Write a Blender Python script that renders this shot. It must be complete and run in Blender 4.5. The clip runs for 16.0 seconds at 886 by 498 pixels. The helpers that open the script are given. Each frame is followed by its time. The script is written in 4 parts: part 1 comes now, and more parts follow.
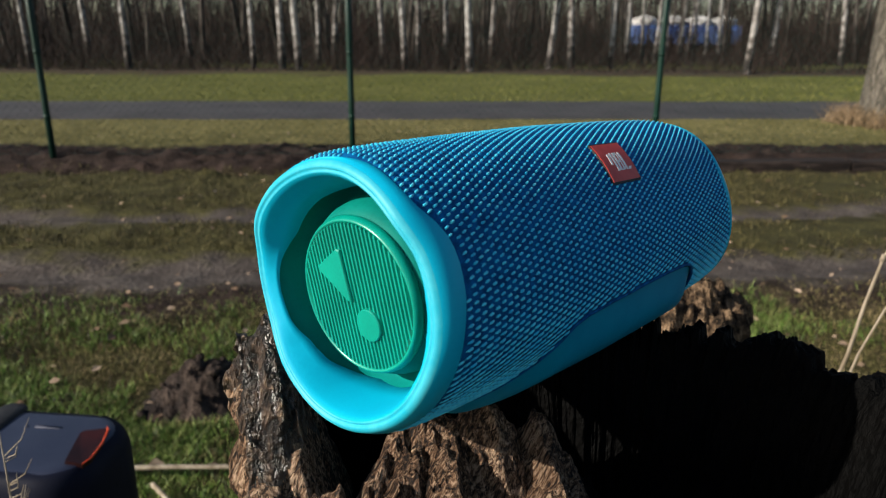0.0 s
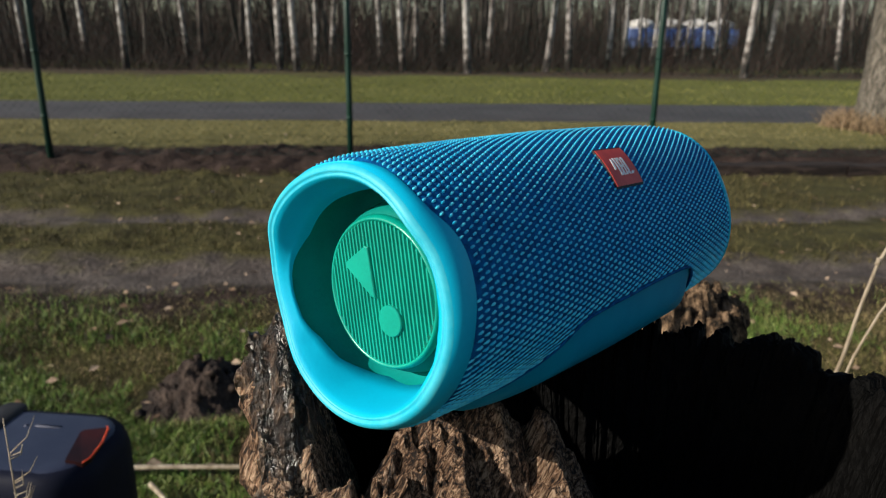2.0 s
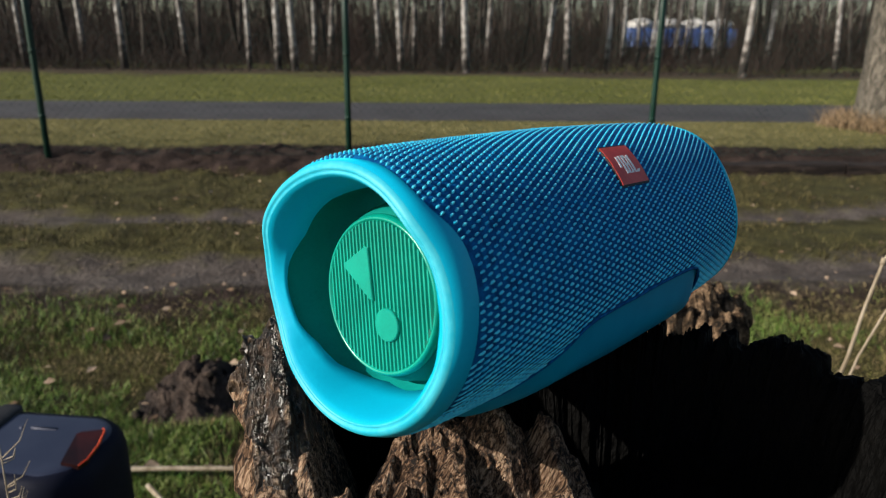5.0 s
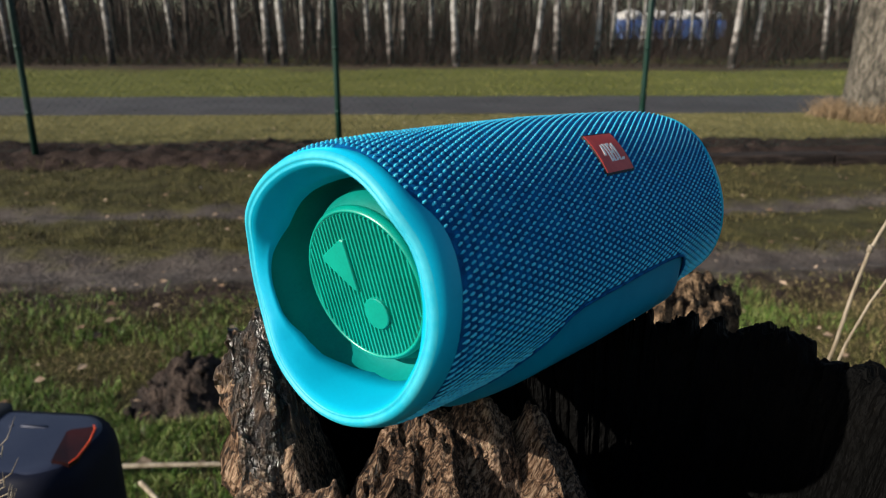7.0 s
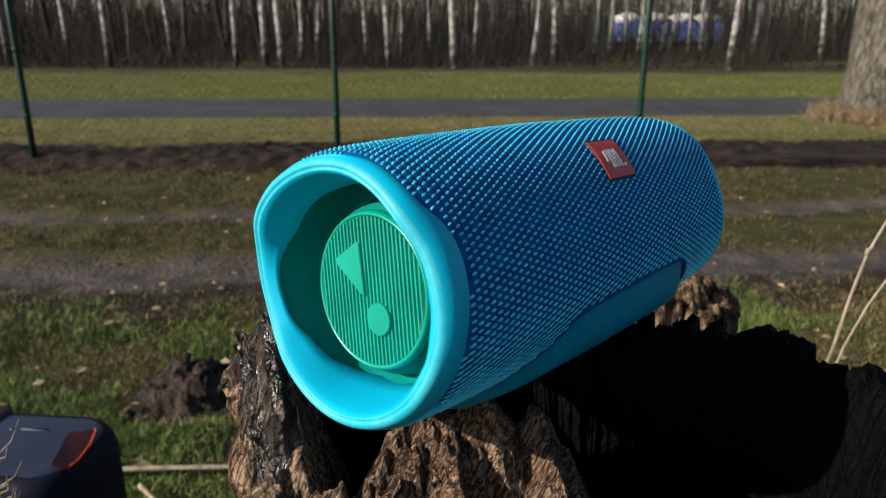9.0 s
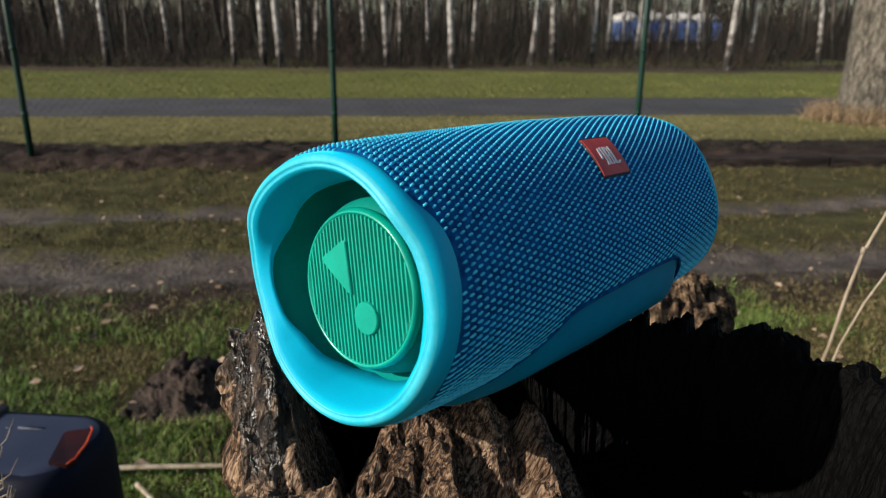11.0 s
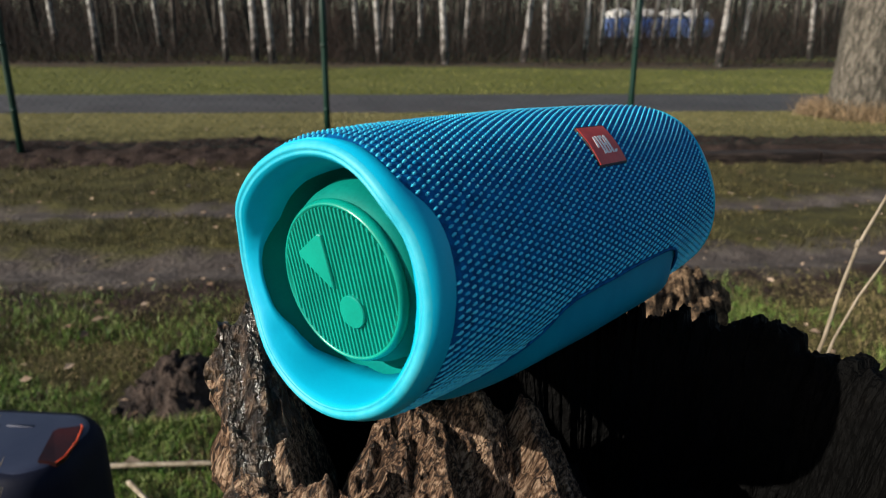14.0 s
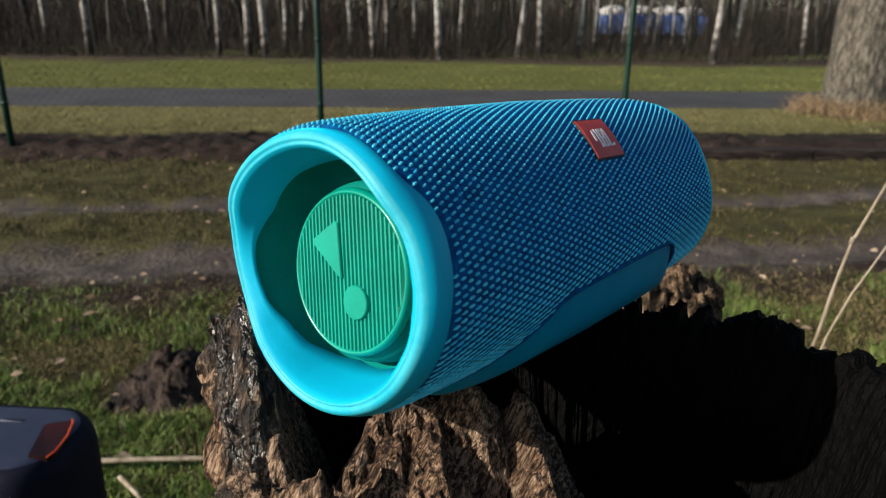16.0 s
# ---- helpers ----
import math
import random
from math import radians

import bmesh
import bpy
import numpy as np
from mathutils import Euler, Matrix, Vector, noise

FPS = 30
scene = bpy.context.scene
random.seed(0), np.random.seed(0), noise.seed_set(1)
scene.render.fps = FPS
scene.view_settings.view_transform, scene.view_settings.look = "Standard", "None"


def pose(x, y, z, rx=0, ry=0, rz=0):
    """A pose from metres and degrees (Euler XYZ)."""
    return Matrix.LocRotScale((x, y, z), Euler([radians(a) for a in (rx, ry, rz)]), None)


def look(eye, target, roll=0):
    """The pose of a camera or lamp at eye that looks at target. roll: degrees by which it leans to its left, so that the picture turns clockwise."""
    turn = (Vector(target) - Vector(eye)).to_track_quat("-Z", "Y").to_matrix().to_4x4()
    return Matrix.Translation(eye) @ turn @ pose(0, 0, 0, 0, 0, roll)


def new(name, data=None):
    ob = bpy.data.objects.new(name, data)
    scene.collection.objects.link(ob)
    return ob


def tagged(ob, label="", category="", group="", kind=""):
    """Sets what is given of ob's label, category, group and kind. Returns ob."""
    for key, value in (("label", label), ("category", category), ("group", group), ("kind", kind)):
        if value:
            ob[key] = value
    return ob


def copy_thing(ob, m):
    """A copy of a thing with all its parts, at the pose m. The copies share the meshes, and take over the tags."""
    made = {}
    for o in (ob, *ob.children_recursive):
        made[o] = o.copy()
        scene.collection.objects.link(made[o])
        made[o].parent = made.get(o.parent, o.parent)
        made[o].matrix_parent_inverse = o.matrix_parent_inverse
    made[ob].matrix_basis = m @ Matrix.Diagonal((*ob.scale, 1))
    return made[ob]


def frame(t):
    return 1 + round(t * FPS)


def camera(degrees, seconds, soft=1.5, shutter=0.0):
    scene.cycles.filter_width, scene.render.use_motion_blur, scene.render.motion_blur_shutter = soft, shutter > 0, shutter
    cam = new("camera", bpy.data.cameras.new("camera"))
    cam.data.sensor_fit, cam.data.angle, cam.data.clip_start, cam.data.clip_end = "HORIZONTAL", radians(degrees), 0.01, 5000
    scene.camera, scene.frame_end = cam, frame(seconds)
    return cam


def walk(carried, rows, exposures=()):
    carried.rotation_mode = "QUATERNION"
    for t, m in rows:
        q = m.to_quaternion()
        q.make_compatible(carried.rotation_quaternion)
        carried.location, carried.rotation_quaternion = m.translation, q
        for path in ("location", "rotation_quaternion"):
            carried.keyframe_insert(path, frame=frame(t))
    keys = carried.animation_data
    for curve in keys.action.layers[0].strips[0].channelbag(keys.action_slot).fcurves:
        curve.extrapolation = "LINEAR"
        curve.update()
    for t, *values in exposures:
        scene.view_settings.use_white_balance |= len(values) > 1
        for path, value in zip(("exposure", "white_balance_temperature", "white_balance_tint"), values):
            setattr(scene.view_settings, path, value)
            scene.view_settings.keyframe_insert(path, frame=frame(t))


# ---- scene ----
cam = camera(64.84, 16.0, soft=1.1)
cam.data.dof.use_dof = True
cam.data.dof.focus_distance = 0.27
cam.data.dof.aperture_fstop = 20.0

PATH = [
    (0, (0.00173, 0.00436, 0.99947), (0.00132, 1.91688, 0.41443), 0.31),
    (0.5, (-1e-05, 0.00468, 0.99971), (0.01169, 1.91685, 0.41364), 0.58),
    (1, (-0.00038, 0.00354, 0.99907), (0.01889, 1.91402, 0.40771), 0.88),
    (1.5, (-0.00062, -0.00027, 1.00015), (0.00823, 1.9108, 0.41045), 0.58),
    (2, (-0.00252, -0.00218, 1.0014), (0.00682, 1.91173, 0.42099), 0.68),
    (2.5, (-0.00383, -0.00304, 1.0008), (0.01189, 1.90938, 0.41565), 0.76),
    (3, (-0.00098, -0.00137, 1.0005), (0.01088, 1.91107, 0.41532), 0.30),
    (3.5, (-0.00157, -0.00065, 1.00083), (0.01128, 1.91371, 0.42199), 0.31),
    (4, (-0.00206, 0.00134, 1.00074), (0.00479, 1.91633, 0.42387), 0.51),
    (6.5, (-0.00395, 0.00873, 0.99734), (0.02726, 1.91795, 0.40244), 0.57),
    (7, (-0.00048, 0.00623, 0.99771), (0.03554, 1.9144, 0.39973), 0.23),
    (7.5, (0.00102, 0.00377, 0.99864), (0.03874, 1.91351, 0.40581), 0.29),
    (8, (0.00152, 0.00221, 0.99865), (0.03444, 1.91206, 0.40587), 0.09),
    (8.5, (0.00068, 0.00389, 0.9979), (0.03593, 1.91144, 0.3979), 0.17),
    (9, (-0.00313, 0.00299, 0.99963), (0.03816, 1.91307, 0.40812), 0.25),
    (11.5, (-0.00143, 0.00277, 0.9982), (0.04648, 1.91145, 0.40268), 0.37),
    (12, (-0.00211, 0.0069, 0.99596), (0.04844, 1.91088, 0.38578), 0.41),
    (12.5, (-0.0046, 0.01169, 0.99382), (0.0508, 1.91413, 0.37927), 0.45),
    (13, (-0.00506, 0.01033, 0.99402), (0.0603, 1.91484, 0.38694), 0.53),
    (13.5, (-0.00326, 0.00641, 0.99516), (0.06559, 1.9125, 0.39344), 0.56),
    (14, (-0.00163, 0.0073, 0.99517), (0.065, 1.91327, 0.39281), 0.40),
    (14.5, (-0.00381, 0.01147, 0.99482), (0.05969, 1.91716, 0.39122), 0.49),
    (15, (-0.0045, 0.01362, 0.99281), (0.07003, 1.91636, 0.38125), 0.79),
    (15.5, (-0.0037, 0.01274, 0.99366), (0.08696, 1.91672, 0.38816), 0.86),
    (16, (-0.00246, 0.00997, 0.99356), (0.0832, 1.91148, 0.37964), 0.83),
]
walk(cam, [(t, look(eye, target, roll)) for t, eye, target, roll in PATH])

# ---- light: low clear winter sun from behind the left shoulder ----
SUN = Vector((-0.835, -0.375, 0.405)).normalized()
world = bpy.data.worlds.new("sky")
scene.world = world
world.use_nodes = True
wn = world.node_tree.nodes
sky = wn.new("ShaderNodeTexSky")
sky.sky_type = 'NISHITA'
sky.sun_disc = False
sky.sun_elevation = math.asin(SUN.z)
sky.sun_rotation = math.atan2(SUN.x, SUN.y)
world.node_tree.links.new(sky.outputs[0], wn["Background"].inputs[0])
wn["Background"].inputs[1].default_value = 0.075
sun_data = bpy.data.lights.new("sun", 'SUN')
sun_data.energy, sun_data.angle, sun_data.color = 5.0, radians(0.5), (1.0, 0.92, 0.80)
sun = new("sun", sun_data)
sun.matrix_world = look(SUN * 50, (0, 0, 0))
scene.view_settings.exposure = 0.36


# ---- materials ----
def mat(name, colours, scale=(10, 10, 10), detail=6, rough=0.8, bump=0.3, bump_dist=0.002, fine=(60, 60, 60),
        spec=0.3, metal=0.0, lo=0.35, hi=0.65, island=0.0, coords="Object", sheen=0.0, objrand=0.0):
    """Two-scale noise material: colours from dark to light over a coarse noise, with a fine one for grain and relief."""
    m = bpy.data.materials.new(name)
    m.use_nodes = True
    nt = m.node_tree
    n, l = nt.nodes, nt.links
    b = n["Principled BSDF"]
    tc = n.new("ShaderNodeTexCoord")

    def noise_at(sc, det):
        mp = n.new("ShaderNodeMapping")
        mp.inputs["Scale"].default_value = sc
        l.new(tc.outputs[coords], mp.inputs[0])
        t = n.new("ShaderNodeTexNoise")
        t.inputs["Scale"].default_value = 1.0
        t.inputs["Detail"].default_value = det
        l.new(mp.outputs[0], t.inputs["Vector"])
        return t
    t1, t2 = noise_at(scale, detail), noise_at(fine, 4)
    ramp = n.new("ShaderNodeValToRGB")
    ramp.color_ramp.elements[0].position = lo
    ramp.color_ramp.elements[1].position = hi
    ramp.color_ramp.elements[0].color = (*colours[0], 1)
    ramp.color_ramp.elements[1].color = (*colours[-1], 1)
    for i, c in enumerate(colours[1:-1]):
        e = ramp.color_ramp.elements.new(lo + (hi - lo) * (i + 1) / (len(colours) - 1))
        e.color = (*c, 1)
    mixv = n.new("ShaderNodeMath")
    mixv.operation = 'MULTIPLY_ADD'
    l.new(t2.outputs[0], mixv.inputs[0])
    mixv.inputs[1].default_value = 0.5
    add = n.new("ShaderNodeMath")
    add.operation = 'MULTIPLY_ADD'
    l.new(t1.outputs[0], add.inputs[0])
    add.inputs[1].default_value = 1.0
    add.inputs[2].default_value = -0.25
    l.new(add.outputs[0], mixv.inputs[2])
    val = mixv.outputs[0]
    for amount, kind in ((island, 0), (objrand, 1)):
        if amount:
            g = n.new("ShaderNodeNewGeometry") if kind == 0 else n.new("ShaderNodeObjectInfo")
            a2 = n.new("ShaderNodeMath")
            a2.operation = 'MULTIPLY_ADD'
            l.new(g.outputs["Random Per Island" if kind == 0 else "Random"], a2.inputs[0])
            a2.inputs[1].default_value = amount
            a3 = n.new("ShaderNodeMath")
            a3.operation = 'ADD'
            l.new(val, a3.inputs[0])
            a3.inputs[1].default_value = -amount / 2
            l.new(a3.outputs[0], a2.inputs[2])
            val = a2.outputs[0]
    l.new(val, ramp.inputs[0])
    l.new(ramp.outputs[0], b.inputs["Base Color"])
    b.inputs["Roughness"].default_value = rough
    b.inputs["Metallic"].default_value = metal
    b.inputs["Specular IOR Level"].default_value = spec
    if sheen:
        b.inputs["Sheen Weight"].default_value = sheen
    if bump:
        bp = n.new("ShaderNodeBump")
        bp.inputs["Strength"].default_value = bump
        bp.inputs["Distance"].default_value = bump_dist
        l.new(mixv.outputs[0], bp.inputs["Height"])
        l.new(bp.outputs[0], b.inputs["Normal"])
    return m


M_RUBBER = mat("cyan_rubber", [(0.0, 0.42, 0.66), (0.0, 0.46, 0.70)], (25,) * 3, rough=0.5, bump=0.05, bump_dist=0.0003, fine=(900,) * 3, spec=0.2)
M_PANEL = mat("teal_base_rubber", [(0.0, 0.21, 0.37), (0.0, 0.25, 0.42)], (50,) * 3, rough=0.55, bump=0.08, bump_dist=0.0003, fine=(1200,) * 3, spec=0.15)
M_WEAVE = mat("blue_weave_ground", [(0.0, 0.055, 0.18), (0.0, 0.12, 0.35)], (300,) * 3, rough=0.8, bump=0.6, bump_dist=0.0006, fine=(1500,) * 3, spec=0.1)
M_STITCH = mat("cyan_stitch", [(0.0, 0.52, 0.84), (0.06, 0.74, 0.97)], (200,) * 3, rough=0.42, bump=0.3, bump_dist=0.0002, fine=(2500,) * 3, spec=0.5, island=0.3, sheen=0.2)
M_CONE = mat("green_radiator", [(0.0, 0.27, 0.20), (0.0, 0.33, 0.245)], (80,) * 3, rough=0.30, bump=0.05, bump_dist=0.0002, fine=(1500,) * 3, spec=0.7)
M_SURROUND = mat("green_surround", [(0.0, 0.17, 0.14), (0.0, 0.21, 0.17)], (80,) * 3, rough=0.6, bump=0.03, bump_dist=0.0003, fine=(900,) * 3, spec=0.12)
M_EDGE = mat("worn_cyan_edge", [(0.01, 0.40, 0.56), (0.045, 0.46, 0.60)], (60, 60, 60), rough=0.5, bump=0.08, bump_dist=0.0003, fine=(500,) * 3, spec=0.3)
M_CAVITY = mat("dark_green_cavity", [(0.0, 0.21, 0.19), (0.0, 0.25, 0.22)], (80,) * 3, rough=0.6, bump=0.05, bump_dist=0.0003, fine=(900,) * 3, spec=0.12)
M_RED = mat("red_badge", [(0.50, 0.03, 0.02), (0.58, 0.045, 0.03)], (150,) * 3, rough=0.4, bump=0.08, bump_dist=0.0002, fine=(1500,) * 3)
M_BLACK = mat("black_edge", [(0.01, 0.01, 0.012), (0.02, 0.02, 0.022)], (150,) * 3, rough=0.6, bump=0.1)
M_WHITE = mat("white_print", [(0.72, 0.70, 0.70), (0.8, 0.78, 0.78)], (150,) * 3, rough=0.5, bump=0.0)
M_NAVY = mat("navy_plastic", [(0.003, 0.004, 0.011), (0.006, 0.008, 0.02)], (12,) * 3, rough=0.65, bump=0.1, bump_dist=0.0008, fine=(400,) * 3, spec=0.12)
M_SLATE = mat("slate_blue_panel", [(0.020, 0.025, 0.050), (0.028, 0.034, 0.062)], (20,) * 3, rough=0.38, bump=0.05, fine=(300,) * 3, spec=0.5)
M_SLATE_LIGHT = mat("pale_marking", [(0.055, 0.06, 0.09), (0.07, 0.075, 0.11)], (40,) * 3, rough=0.5, bump=0.0)
M_MAROON = mat("maroon_plastic", [(0.012, 0.002, 0.002), (0.035, 0.005, 0.004)], (25,) * 3, rough=0.45, bump=0.02)
M_ORANGE = mat("orange_trim", [(0.55, 0.06, 0.02), (0.65, 0.09, 0.03)], (30,) * 3, rough=0.4, bump=0.02)
# near-black wood colour standing in for the shade in the stump's hollow
M_SHADE_BLACK = mat("shade_black_wood", [(0.0006, 0.0006, 0.0006), (0.0010, 0.0009, 0.0009), (0.0016, 0.0014, 0.0012), (0.032, 0.028, 0.024)], (70, 70, 34), detail=10, rough=0.7, bump=1.0, bump_dist=0.006,
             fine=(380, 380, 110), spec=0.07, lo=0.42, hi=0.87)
# darker brown wood for irregular patches low on the stump's +x flank
M_DARK_WOOD = mat("dark_brown_wood", [(0.004, 0.003, 0.003), (0.028, 0.017, 0.012), (0.10, 0.07, 0.052)], (120, 120, 50), detail=9, rough=0.55, bump=1.0, bump_dist=0.005, fine=(420, 420, 130), spec=0.4)
M_CRUST = mat("dark_crusted_wood", [(0.003, 0.002, 0.0015), (0.018, 0.011, 0.007), (0.07, 0.043, 0.027), (0.34, 0.24, 0.16)], (190, 190, 110), detail=10, rough=0.30, bump=1.0, bump_dist=0.010, fine=(650, 650, 320), spec=0.8,
              lo=0.34, hi=0.74)
M_DRY = mat("dry_stalk", [(0.20, 0.16, 0.11), (0.40, 0.34, 0.26)], (60, 60, 20), rough=0.8, bump=0.4, fine=(500, 500, 60))
M_STRAW = mat("straw_clump", [(0.07, 0.045, 0.026), (0.24, 0.16, 0.09), (0.42, 0.30, 0.18)], (30,) * 3, detail=10, rough=0.85, bump=1.0, bump_dist=0.006, fine=(220, 220, 120), island=0.3)
M_SNAG = mat("crumbling_pale_wood", [(0.010, 0.007, 0.004), (0.10, 0.062, 0.035), (0.30, 0.20, 0.12)], (110, 110, 80), detail=12, rough=0.9, bump=1.0, bump_dist=0.014, fine=(420,) * 3)
M_SOIL = mat("dark_soil", [(0.008, 0.005, 0.004), (0.026, 0.017, 0.013), (0.06, 0.042, 0.033)], (20,) * 3, detail=10, rough=0.9, bump=1.0, bump_dist=0.03, fine=(90,) * 3)
M_TIMBER = mat("dark_timber", [(0.006, 0.004, 0.0035), (0.018, 0.012, 0.010), (0.05, 0.036, 0.030)], (3, 40, 40), detail=8, rough=0.85, bump=0.8, bump_dist=0.006, fine=(14, 160, 160), objrand=0.2)
M_ASPHALT = mat("path_asphalt", [(0.043, 0.041, 0.045), (0.062, 0.060, 0.065)], (1.2,) * 3, rough=0.9, bump=0.3, bump_dist=0.004, fine=(60,) * 3)
M_GREEN = mat("green_coated_steel", [(0.001, 0.018, 0.012), (0.003, 0.030, 0.020)], (6,) * 3, rough=0.45, bump=0.05, fine=(200,) * 3)
M_BARK = mat("grey_bark", [(0.035, 0.03, 0.024), (0.10, 0.087, 0.07), (0.20, 0.175, 0.145)], (26, 26, 8), detail=10, rough=0.9, bump=1.0, bump_dist=0.03, fine=(110, 110, 34))
M_TWIG = mat("brown_twigs", [(0.008, 0.005, 0.004), (0.022, 0.014, 0.011), (0.045, 0.030, 0.024)], (1.5, 1.5, 0.5), rough=0.9, bump=0.0, fine=(10,) * 3, island=0.6)
M_TRUNK = mat("dark_trunk", [(0.012, 0.010, 0.008), (0.04, 0.032, 0.027), (0.10, 0.085, 0.075)], (2, 2, 1), rough=0.9, bump=0.5, bump_dist=0.01, fine=(12, 12, 6), objrand=0.3)
M_GRASS = mat("green_blades", [(0.040, 0.034, 0.012), (0.050, 0.105, 0.012), (0.085, 0.20, 0.020), (0.22, 0.28, 0.075)], (2.6,) * 3, rough=0.5, bump=0.0, fine=(20,) * 3, island=0.55, spec=0.35)
M_GRASS_BROWN = mat("brown_blades", [(0.045, 0.034, 0.016), (0.075, 0.065, 0.022), (0.14, 0.12, 0.05)], (1.2,) * 3, rough=0.7, bump=0.0, fine=(9,) * 3, island=0.5, spec=0.2)
M_THATCH = mat("matted_thatch", [(0.040, 0.028, 0.015), (0.085, 0.070, 0.026), (0.13, 0.135, 0.035), (0.26, 0.20, 0.10)], (4.0,) * 3, rough=0.7, bump=0.0, fine=(14,) * 3, island=0.6, spec=0.2)
M_GRASS_STRAW = mat("yellowed_blades", [(0.10, 0.09, 0.03), (0.19, 0.17, 0.06), (0.30, 0.26, 0.12)], (0.8,) * 3, rough=0.7, bump=0.0, fine=(9,) * 3, island=0.5, spec=0.2)
M_GRASS_DRY = mat("olive_blades", [(0.075, 0.090, 0.016), (0.135, 0.155, 0.030), (0.24, 0.23, 0.075)], (0.5,) * 3, rough=0.7, bump=0.0, fine=(3,) * 3, island=0.45, spec=0.2)
M_LEAF = mat("fallen_leaves", [(0.16, 0.10, 0.06), (0.42, 0.31, 0.22)], (10,) * 3, rough=0.7, bump=0.1, island=0.7)
M_BLUE = mat("blue_body", [(0.03, 0.09, 0.32), (0.16, 0.24, 0.48)], (0.8,) * 3, rough=0.5, bump=0.0, fine=(4,) * 3)
M_TARP = mat("white_tarp", [(0.6, 0.58, 0.55), (0.8, 0.78, 0.74)], (1,) * 3, rough=0.6, bump=0.3, bump_dist=0.05, fine=(6,) * 3)


SKEW = 0.05  # the field's strips run slightly aslant


def wood_material():
    """Weathered wood: long vertical fibres, open checks and pale worn crests."""
    m = bpy.data.materials.new("rotten_wood")
    m.use_nodes = True
    nt = m.node_tree
    n, l = nt.nodes, nt.links
    b = n["Principled BSDF"]
    b.inputs["Roughness"].default_value = 0.62
    b.inputs["Specular IOR Level"].default_value = 0.4
    tc = n.new("ShaderNodeTexCoord")

    def tex(kind, sc, det=0):
        mp = n.new("ShaderNodeMapping")
        mp.inputs["Scale"].default_value = sc
        turn = n.new("ShaderNodeMapping")
        turn.inputs["Rotation"].default_value = (0.0, radians(-20), 0.0)
        l.new(tc.outputs["Object"], turn.inputs[0])
        l.new(turn.outputs[0], mp.inputs[0])
        t = n.new(kind)
        t.inputs["Scale"].default_value = 1.0
        if det:
            t.inputs["Detail"].default_value = det
            t.inputs["Roughness"].default_value = 0.65
        l.new(mp.outputs[0], t.inputs["Vector"])
        return t

    def mth(op, a, c, d=0.0):
        k = n.new("ShaderNodeMath")
        k.operation = op
        for q, v in enumerate((a, c, d)):
            if isinstance(v, (int, float)):
                k.inputs[q].default_value = v
            else:
                l.new(v, k.inputs[q])
        return k.outputs[0]
    fibre = tex("ShaderNodeTexNoise", (750, 750, 120), 8).outputs[0]
    strand = tex("ShaderNodeTexNoise", (230, 230, 34), 8).outputs[0]
    stain = tex("ShaderNodeTexNoise", (26, 26, 14), 5).outputs[0]
    check = tex("ShaderNodeTexNoise", (130, 130, 26), 4).outputs[0]
    crack = mth('MINIMUM', mth('MULTIPLY', mth('ABSOLUTE', mth('SUBTRACT', check, 0.5), 0.0), 75.0), 1.0)
    fine = tex("ShaderNodeTexNoise", (1500, 1500, 260), 4).outputs[0]
    mix = mth('MULTIPLY_ADD', fibre, 1.05, mth('MULTIPLY_ADD', strand, 0.45, mth('MULTIPLY_ADD', stain, 0.30, -0.49)))
    mix = mth('MULTIPLY_ADD', fine, 0.35, mth('ADD', mix, -0.175))
    mix = mth('MULTIPLY_ADD', mix, 1.75, -0.26)
    mix = mth('MULTIPLY', mix, mth('MULTIPLY_ADD', crack, 0.72, 0.28))
    r = n.new("ShaderNodeValToRGB")
    r.color_ramp.elements[0].position, r.color_ramp.elements[1].position = 0.16, 0.70
    r.color_ramp.elements[0].color, r.color_ramp.elements[1].color = (0.010, 0.006, 0.004, 1), (0.80, 0.56, 0.38, 1)
    r.color_ramp.elements.new(0.32).color = (0.062, 0.029, 0.015, 1)
    r.color_ramp.elements.new(0.48).color = (0.32, 0.175, 0.095, 1)
    l.new(mix, r.inputs[0])
    l.new(r.outputs[0], b.inputs["Base Color"])
    bp = n.new("ShaderNodeBump")
    bp.inputs["Strength"].default_value = 1.0
    bp.inputs["Distance"].default_value = 0.008
    l.new(mix, bp.inputs["Height"])
    l.new(bp.outputs[0], b.inputs["Normal"])
    return m


M_WOOD = wood_material()


